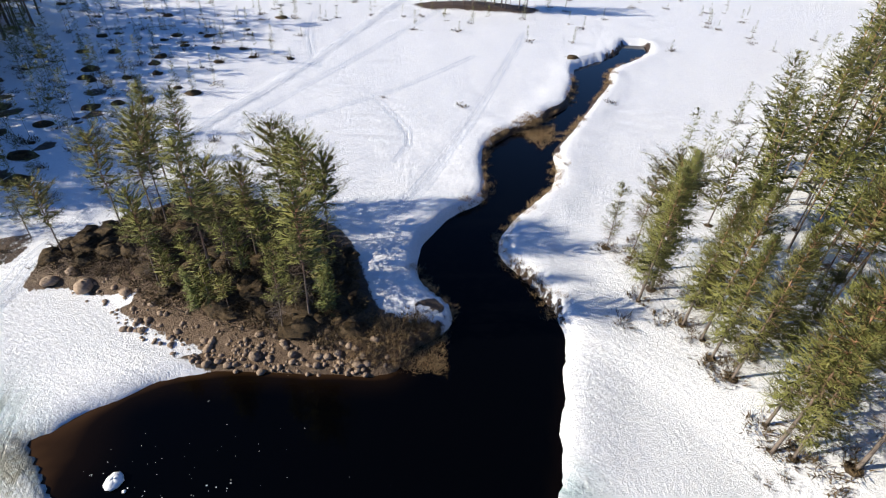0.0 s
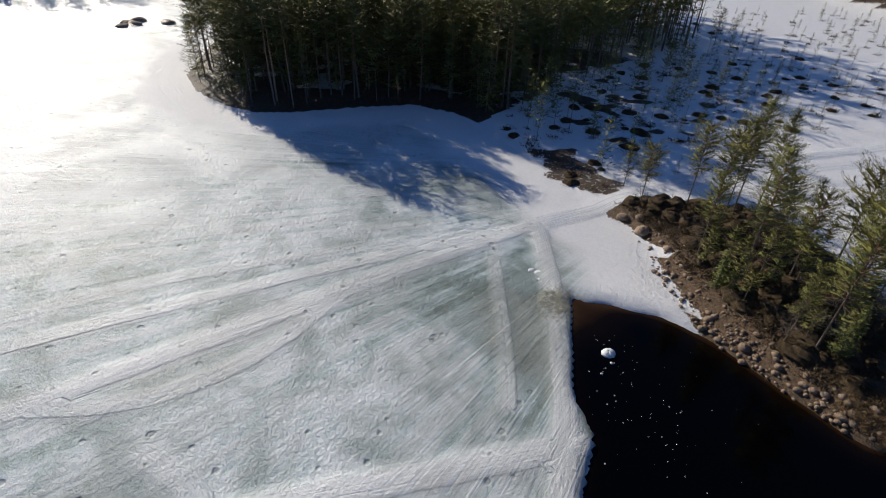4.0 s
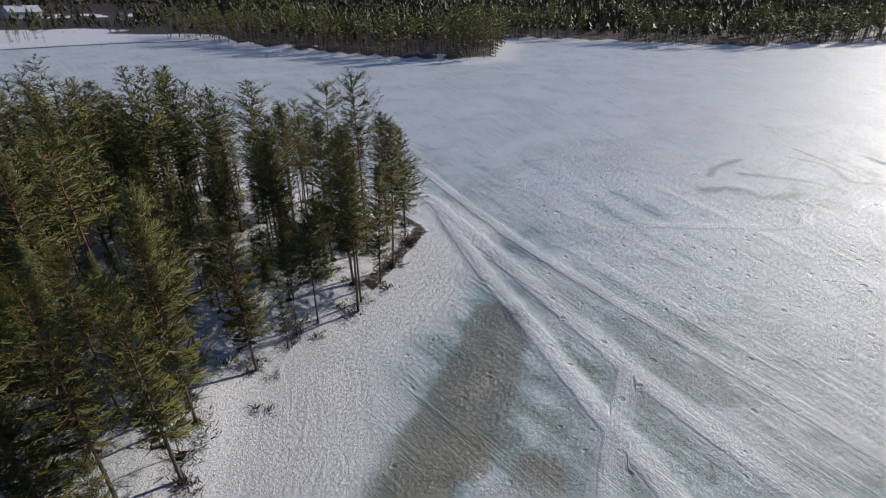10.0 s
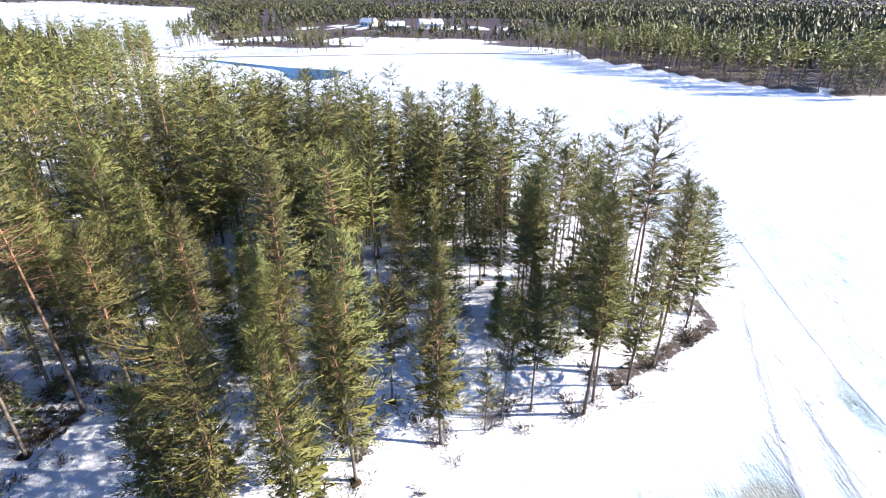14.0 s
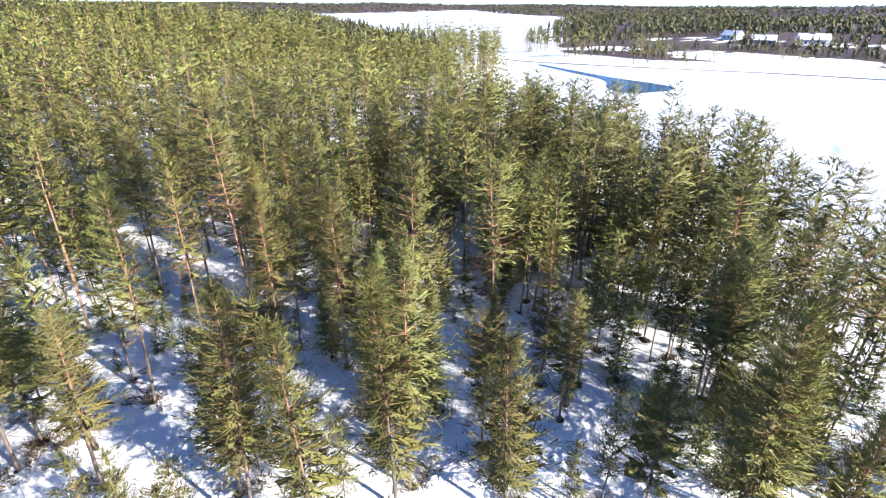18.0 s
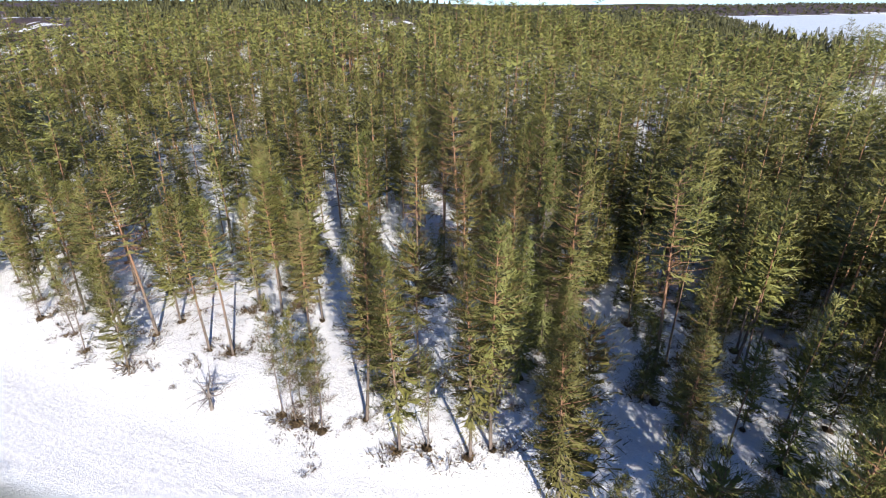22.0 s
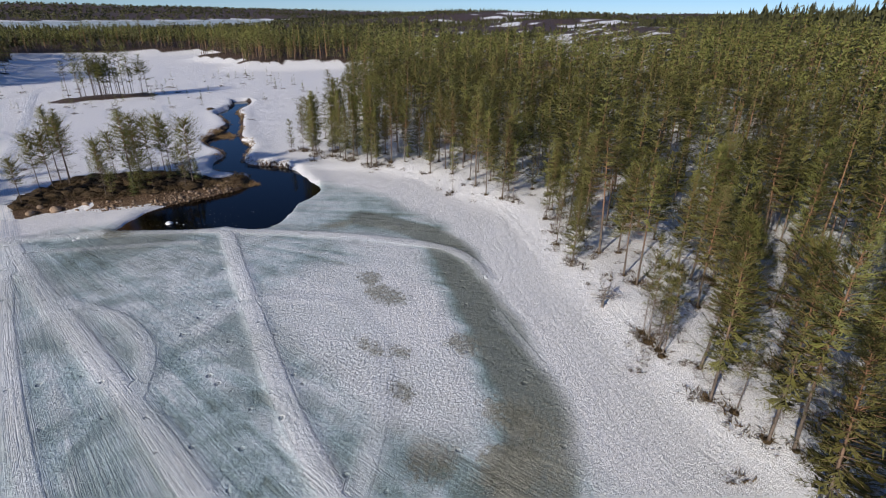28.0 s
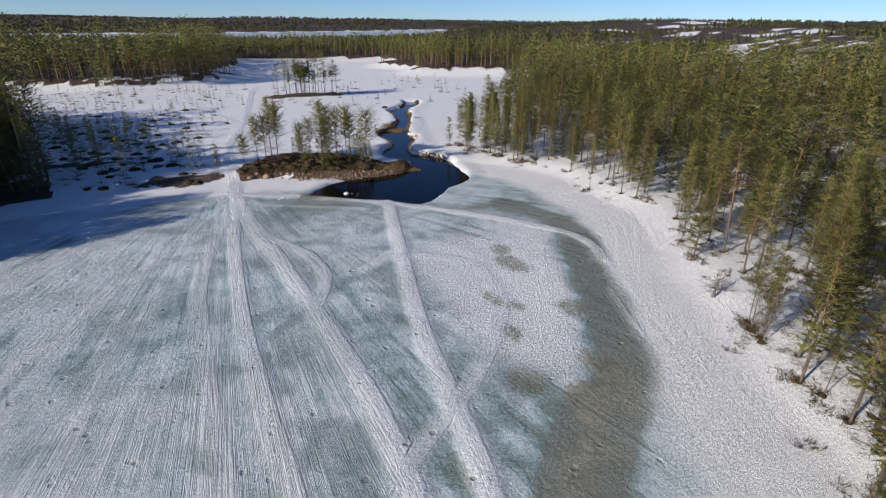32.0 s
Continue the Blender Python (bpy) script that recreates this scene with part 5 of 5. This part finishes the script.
    scatter("heath_tufts", tufts, np.stack([tx, ty, height_at(tx, ty)], 1), sc, g.uniform(0, 6.28, n), g.integers(0, 5, n), MAT_HEATH, ("dark brown heath tufts melted free of the snow", "heath"))
    # low mounds of heath and crowberry: on the island, at the feet of bog pines, over the wet bog edge
    mx, my = jitter(-26, 1, 16, 34, 0.95, 86)
    dm = places(mx, my)
    ok = (dm["island"] < -0.7) & (dm["lake"] > 2.3) & (dm["trail"] < 0.2) & (mx < -3.2)
    mx, my = mx[ok], my[ok]
    ms = g.uniform(0.35, 0.85, len(mx))
    sel = (bx < -3) & (g.uniform(0, 1, len(bx)) < np.where(bx < -24, 0.38, 0.10)) & (by < 95)
    feet = g.uniform(0.15, 0.75, len(bx)) * np.where(bx < -24, 1.0, 0.6)
    foot = np.concatenate([edge, np.stack([x[:near], y[:near]], 1)])
    df = places(foot[:, 0], foot[:, 1])
    foot = foot[(df["lake"] > 1.0) & (df["water"] > 1.0)]
    mx, my, ms = np.concatenate([mx, foot[:, 0]]), np.concatenate([my, foot[:, 1]]), np.concatenate([ms, g.uniform(0.10, 0.26, len(foot))])
    px, py = qx[okq][::3], qy[okq][::3]
    mx, my, ms = np.concatenate([mx, bx[sel], px]), np.concatenate([my, by[sel], py]), np.concatenate([ms, feet[sel], g.uniform(0.25, 0.7, len(px))])
    n = len(mx)
    humps = [lump(640 + k, 0.55, 0.13, 5, 8) for k in range(5)]
    scatter("heath_hummocks", humps, np.stack([mx, my, height_at(mx, my)], 1), np.stack([ms * g.uniform(0.9, 1.5, n), ms * 0.9], 1), g.uniform(0, 6.28, n), g.integers(0, 5, n), MAT_MOUND, ("dark brown heath hummocks rising from the snow", "heath"), True)
    # woods farther off
    fx, fy, fh = [], [], []
    for lo, hi, cell, seed, size in ((0, 340, 5.3, 61, 1.0), (340, 620, 8.2, 64, 1.3), (620, 1500, 15.0, 62, 2.0), (1500, 3600, 36.0, 63, 4.2)):
        a, b = jitter(-hi, hi, -hi, hi, cell, seed)
        r = np.hypot(a, b)
        inner = (a > -118) & (a < 135) & (b > -135) & (b < 76)
        m = (r >= lo) & (r < hi) & ~inner
        a, b = a[m], b[m]
        ok, d = wooded(a, b, 1.0)
        ok &= ((d["lake"] >= 20) & ((d["bog"] >= 26) | (b < 70))) | (np.hypot(a, b) >= 340)
        ok &= value_noise(a, b, 45, 3, 73) > np.where((b < -230) & (a > -20) & (a < 420), 0.47, 0.35)
        fx.append(a[ok]), fy.append(b[ok]), fh.append(np.full(int(ok.sum()), size))
    fx, fy, fh = np.concatenate(fx), np.concatenate(fy), np.concatenate(fh)
    n = len(fx)
    fz = height_at(fx, fy)
    hh = g.uniform(5.0, 10.5, n) * np.where((fy > 340) & (np.abs(fx) < 500) & (fy < 1000), 0.62, 1.0)
    hh = hh * (0.42 + 0.58 * step(1.05, 2.4, places(fx, fy)["clear"]))
    sc = np.stack([hh * fh * 1.3, hh * np.minimum(fh, 1.15)], 1)
    fv = [far_arrays(400 + k, 6, 7, 0.30) for k in range(5)] + [far_arrays(410 + k, 4, 4, 0.5) for k in range(3)] + [far_arrays(420 + k, 3, 3, 0.8) for k in range(3)]
    style = np.where((fh < 1.2) & (np.hypot(fx, fy) < 210), g.integers(0, 5, n), np.where(fh < 1.5, g.integers(5, 8, n), g.integers(8, 11, n)))
    scatter("distant_woods", fv, np.stack([fx, fy, fz - 0.3], 1), sc, g.uniform(0, 6.28, n), style, MAT_FAR, ("distant dark green conifer woods over rolling hills", "forest"), True)


plant_forest()

# ---- shore things ----
STONES = [mesh_from("stone", *lump(700 + k, 0.62 + 0.05 * k, 0.07), MAT_ROCK, True) for k in range(6)]


def shore_stones():
    g = np.random.default_rng(9)
    line = smooth([(-21.5, 22.1), (-18.2, 20.9), (-15.5, 19.2), (-12.0, 17.8), (-9.0, 17.1), (-6.0, 17.1), (-3.0, 17.5)], 8)
    for i in range(290):
        p = line[int(len(line) * g.beta(2.2, 1.3) * 0.999)]
        off = abs(g.normal(0, 0.9))
        x, y = p[0] + g.normal(0, 0.5), p[1] - 0.55 + 1.3 * off
        s = g.uniform(0.05, 0.12) if i > 60 else g.uniform(0.12, 0.22)
        ob = new("stone", STONES[i % 6])
        ob.matrix_basis = Matrix.LocRotScale((x, y, float(height_at(x, y)[0]) + s * 0.2), Euler((0, 0, g.uniform(0, 6))), (s * g.uniform(1, 1.4), s, s))
        tagged(ob, "rounded grey-brown stone on the bare gravel shore", "stone", "stones along the pond shore")
    for x, y, s in ((-22.4, 22.4, 0.42), (-20.3, 22.2, 0.55), (-21.4, 23.0, 0.32), (-17.6, 21.6, 0.3), (-9.1, 17.6, 0.28)):
        ob = new("boulder", STONES[int(s * 100) % 6])
        ob.matrix_basis = Matrix.LocRotScale((x, y, float(height_at(x, y)[0]) + s * 0.15), Euler((0, 0, s * 9)), (s * 1.2, s, s))
        tagged(ob, "large rounded grey granite boulder on the brown shore", "boulder", "boulders on the shore")


def ice_blocks():
    g = np.random.default_rng(12)
    me = mesh_from("ice_block", *lump(801, 0.55, 0.10, 6, 9), MAT_SHARD, True)
    for x, y, s in ((-12.6, 11.0, 0.42), (-12.0, 10.6, 0.09), (-11.7, 9.6, 0.08), (-20.1, 12.4, 0.45), (-19.6, 12.0, 0.3), (-20.6, 12.1, 0.3)):
        ob = new("ice_block", me)
        ob.matrix_basis = Matrix.LocRotScale((x, y, -0.05), Euler((0, 0, g.uniform(0, 6))), (s, s * 0.85, s * 0.7))
        tagged(ob, "white lump of rotting snow ice by the open water", "ice block", "ice lumps at the pond")
    # crumbs of ice adrift on the pond
    n = 170
    x, y = g.normal(-10.0, 3.2, n), g.normal(9.6, 2.0, n)
    m = area_dist(x, y, WATER_LINE) < -0.4
    x, y = x[m], y[m]
    n = len(x)
    s = 0.008 + 0.03 * g.uniform(0, 1, n) ** 3
    a = g.uniform(0, 6.28, n)
    quad = np.array([(-1, -0.6, 0), (0.9, -0.5, 0), (1, 0.6, 0), (-0.7, 0.7, 0)])
    v = np.empty((n, 4, 3))
    v[:, :, 0] = x[:, None] + s[:, None] * (quad[None, :, 0] * np.cos(a)[:, None] - quad[None, :, 1] * np.sin(a)[:, None])
    v[:, :, 1] = y[:, None] + s[:, None] * (quad[None, :, 0] * np.sin(a)[:, None] + quad[None, :, 1] * np.cos(a)[:, None])
    v[:, :, 2] = -0.11
    tagged(new("ice_crumbs", mesh_from("ice_crumbs", v.reshape(-1, 3), np.arange(n * 4).reshape(-1, 4), MAT_SHARD)), "small pale ice crumbs floating on dark water", "ice crumbs", kind="stuff")


def sedge_banks():
    """Dry yellow sedge along the stream's edges and the island's point."""
    g = np.random.default_rng(14)
    px, py = [], []
    for i in range(len(WATER_LINE)):
        a, b = WATER_LINE[i], WATER_LINE[(i + 1) % len(WATER_LINE)]
        if min(a[1], b[1]) < 18.2 or (a[0] > 6.0 and a[1] < 21):
            continue
        n = int(np.hypot(*(b - a)) * 5)
        t = g.uniform(0, 1, n)
        keep = value_noise(a[0] + (b[0] - a[0]) * t, a[1] + (b[1] - a[1]) * t, 5, 2, 91) > 0.42
        t = t[keep]
        nrm = np.array([b[1] - a[1], a[0] - b[0]])
        nrm /= np.hypot(*nrm) + 1e-9
        q = g.normal(0.05, 0.28, len(t))
        px.append(a[0] + (b[0] - a[0]) * t + nrm[0] * q), py.append(a[1] + (b[1] - a[1]) * t + nrm[1] * q)
    n = 260
    px.append(g.normal(8.6, 0.9, n)), py.append(g.normal(48.6, 1.2, n))
    px.append(g.uniform(-4.5, 0.2, n)), py.append(g.uniform(17.6, 20.2, n))
    px, py = np.concatenate(px), np.concatenate(py)
    tufts = []
    for k in range(4):
        gg = np.random.default_rng(620 + k)
        c = gg.normal(0, 0.12, (10, 3)) * [1, 1, 0.1]
        tufts.append(sprays(c, c * 2 + [0, 0, 0.9], np.full(10, 0.34), 6, gg, 0.1, 0.06))
    n = len(px)
    s = g.uniform(0.6, 1.2, n)
    z = np.maximum(height_at(px, py), -0.15)
    scatter("dry_sedge", tufts, np.stack([px, py, z], 1), np.stack([s, s * 0.8], 1), g.uniform(0, 6.28, n), g.integers(0, 4, n), MAT_REED, ("dry yellow-brown sedge along the stream bank", "sedge"))


def dead_pine(x, y, h, seed):
    g = np.random.default_rng(seed)
    top = new("dead_pine")
    top.matrix_basis = Matrix.Translation((x, y, float(height_at(x, y)[0])))
    zz = np.linspace(-0.3, h, 8)
    ax = np.stack([0.12 * np.sin(zz * 0.7 + seed), 0.12 * np.cos(zz * 0.5), zz], 1)
    part("trunk", mesh_from("trunk", *tube(ax, 0.12 * (1 - zz / h * 0.85), 6), MAT_TWIG, True), top)
    for i in range(26):
        z = h * g.uniform(0.35, 0.97)
        o = np.array([np.interp(z, zz, ax[:, 0]), np.interp(z, zz, ax[:, 1]), z])
        a, L = g.uniform(0, 6.28), g.uniform(0.6, 1.7) * (1.15 - z / h * 0.5)
        d = np.array([np.cos(a), np.sin(a), g.uniform(-0.2, 0.5)])
        p1 = o + d * L * 0.5 + [0, 0, g.normal(0, 0.1)]
        p2 = o + d * L + g.normal(0, 0.18, 3)
        bits = [tube([o, p1, p2], [0.035, 0.02, 0.006], 4)]
        for k in range(7):
            q = p1 + (p2 - p1) * g.uniform(-0.6, 1)
            bits.append(tube([q, q + (d + g.normal(0, 0.7, 3)) * g.uniform(0.2, 0.5)], [0.010, 0.003], 3))
        part("limb", mesh_from("limb", *join(bits), MAT_TWIG), top)
    tagged(top, "dead grey pine with bare twisted limbs", "dead tree", "dead pines")


def box(lo, hi):
    (a, b, c), (d, e, f) = lo, hi
    v = np.array([(a, b, c), (d, b, c), (d, e, c), (a, e, c), (a, b, f), (d, b, f), (d, e, f), (a, e, f)], float)
    return v, np.array([(0, 3, 2, 1), (4, 5, 6, 7), (0, 1, 5, 4), (1, 2, 6, 5), (2, 3, 7, 6), (3, 0, 4, 7)])


def house(x, y, turn, length, width, wall_h, mat, words):
    top = new("house")
    top.matrix_basis = Matrix.LocRotScale((x, y, float(height_at(x, y)[0]) - 0.2), Euler((0, 0, turn)), None)
    L, W = length / 2, width / 2
    part("wall", mesh_from("wall", *box((-L, -W, 0), (L, W, wall_h)), mat), top)
    v = np.array([(-L - 0.5, -W - 0.6, wall_h), (L + 0.5, -W - 0.6, wall_h), (L + 0.5, W + 0.6, wall_h), (-L - 0.5, W + 0.6, wall_h), (-L - 0.5, 0, wall_h + W * 0.7), (L + 0.5, 0, wall_h + W * 0.7)])
    part("roof", mesh_from("roof", v, [(0, 1, 5, 4), (2, 3, 4, 5), (0, 4, 3, 3), (1, 2, 5, 5), (3, 2, 1, 0)], MAT_ROOF), top, "snow-dusted pitched roof")
    for k in (-0.55, 0.0, 0.55):
        for side in (-1, 1):
            y0 = side * (W + 0.02)
            part("window", mesh_from("window", *box((k * L - 0.6, y0 - 0.04, 1.0), (k * L + 0.6, y0 + 0.04, 2.2)), MAT_PANE), top)
    part("chimney", mesh_from("chimney", *box((-0.4, 0.3, wall_h + 0.5), (0.4, 1.0, wall_h + W * 0.7 + 1.0)), MAT_ROCK), top)
    return tagged(top, words, "house", "houses on the far shore")


MAT_ROOF = plain("snowy_roof", (0.45, 0.47, 0.50), (0.70, 0.72, 0.74), 0.8, 0.7, 0.03)
MAT_WALL_PALE = plain("pale_boards", (0.50, 0.50, 0.48), (0.64, 0.64, 0.62), 0.7, 0.8, 0.02)
MAT_WALL_GREY = plain("grey_boards", (0.16, 0.17, 0.19), (0.26, 0.27, 0.29), 0.7, 0.8, 0.02)
MAT_PANE = plain("dark_pane", (0.02, 0.025, 0.03), (0.05, 0.055, 0.06), 1.0, 0.15, 0.0)
MAT_ROAD = plain("grey_slush", (0.06, 0.055, 0.05), (0.14, 0.13, 0.12), 0.4, 0.8, 0.02)

def reef_rocks():
    g = np.random.default_rng(21)
    for cx, cy, n in ((-115, -4.5, 7), (-114, 1.2, 4)):
        for i in range(n):
            s = g.uniform(0.5, 1.1)
            ob = new("boulder", STONES[i % 6])
            ob.matrix_basis = Matrix.LocRotScale((cx + g.normal(0, 1.4), cy + g.normal(0, 0.9), 0.1), Euler((0, 0, g.uniform(0, 6))), (s * 1.3, s, s * 0.7))
            tagged(ob, "dark rock breaking through the lake ice", "boulder", "rocks in the lake ice")


reef_rocks()
shore_stones()
ice_blocks()
sedge_banks()
dead_pine(-10.3, -55.4, 9.0, 3)
dead_pine(8.3, -47.5, 8.0, 4)
dead_pine(22.0, -4.0, 9.5, 6)
dead_pine(4.6, -28.2, 1.5, 5)
house(29, -404, 0.35, 15, 9, 3.2, MAT_WALL_PALE, "pale single-storey house with a snowy roof among trees")
house(52, -396, 0.2, 12, 8, 2.8, MAT_WALL_GREY, "low grey house with a snowy roof by the far shore")
house(76, -428, -0.3, 10, 8, 3.0, MAT_WALL_PALE, "small pale cabin with a snowy roof")


def far_crack():
    line = smooth([(-35, -249), (-10, -253), (20, -249), (55, -238), (85, -230), (110, -226), (135, -234)], 6)
    d = np.gradient(line, axis=0)
    nrm = np.stack([-d[:, 1], d[:, 0]], 1) / np.hypot(d[:, 0], d[:, 1])[:, None]
    g = np.random.default_rng(31)
    w = g.uniform(0.25, 1.0, len(line))[:, None]
    rows = []
    for k, dz in ((-1.2, -0.05), (-0.7, 0.10), (0.7, 0.10), (1.2, -0.05)):
        p = line + nrm * k * w
        rows.append(np.column_stack([p, np.maximum(height_at(p[:, 0], p[:, 1]), 0.1) + dz]))
    v = np.stack(rows, 1).reshape(-1, 3)
    tagged(new("slush_crack", mesh_from("slush_crack", v, grid_faces(len(line), 4), MAT_ROAD, True)), "thin wet crack in the ice along the far shore", "ice crack", kind="structure")
    post = new("utility_pole")
    post.matrix_basis = Matrix.Translation((57.0, -247.0, 0.5))
    part("pole", mesh_from("pole", *tube([(0, 0, -0.5), (0, 0, 9.0)], [0.16, 0.11], 8), MAT_TWIG, True), post)
    part("crossarm", mesh_from("crossarm", *box((-0.9, -0.07, 8.4), (0.9, 0.07, 8.6)), MAT_TWIG), post)
    tagged(post, "tall grey wooden utility pole near the far shore", "utility pole")


far_crack()
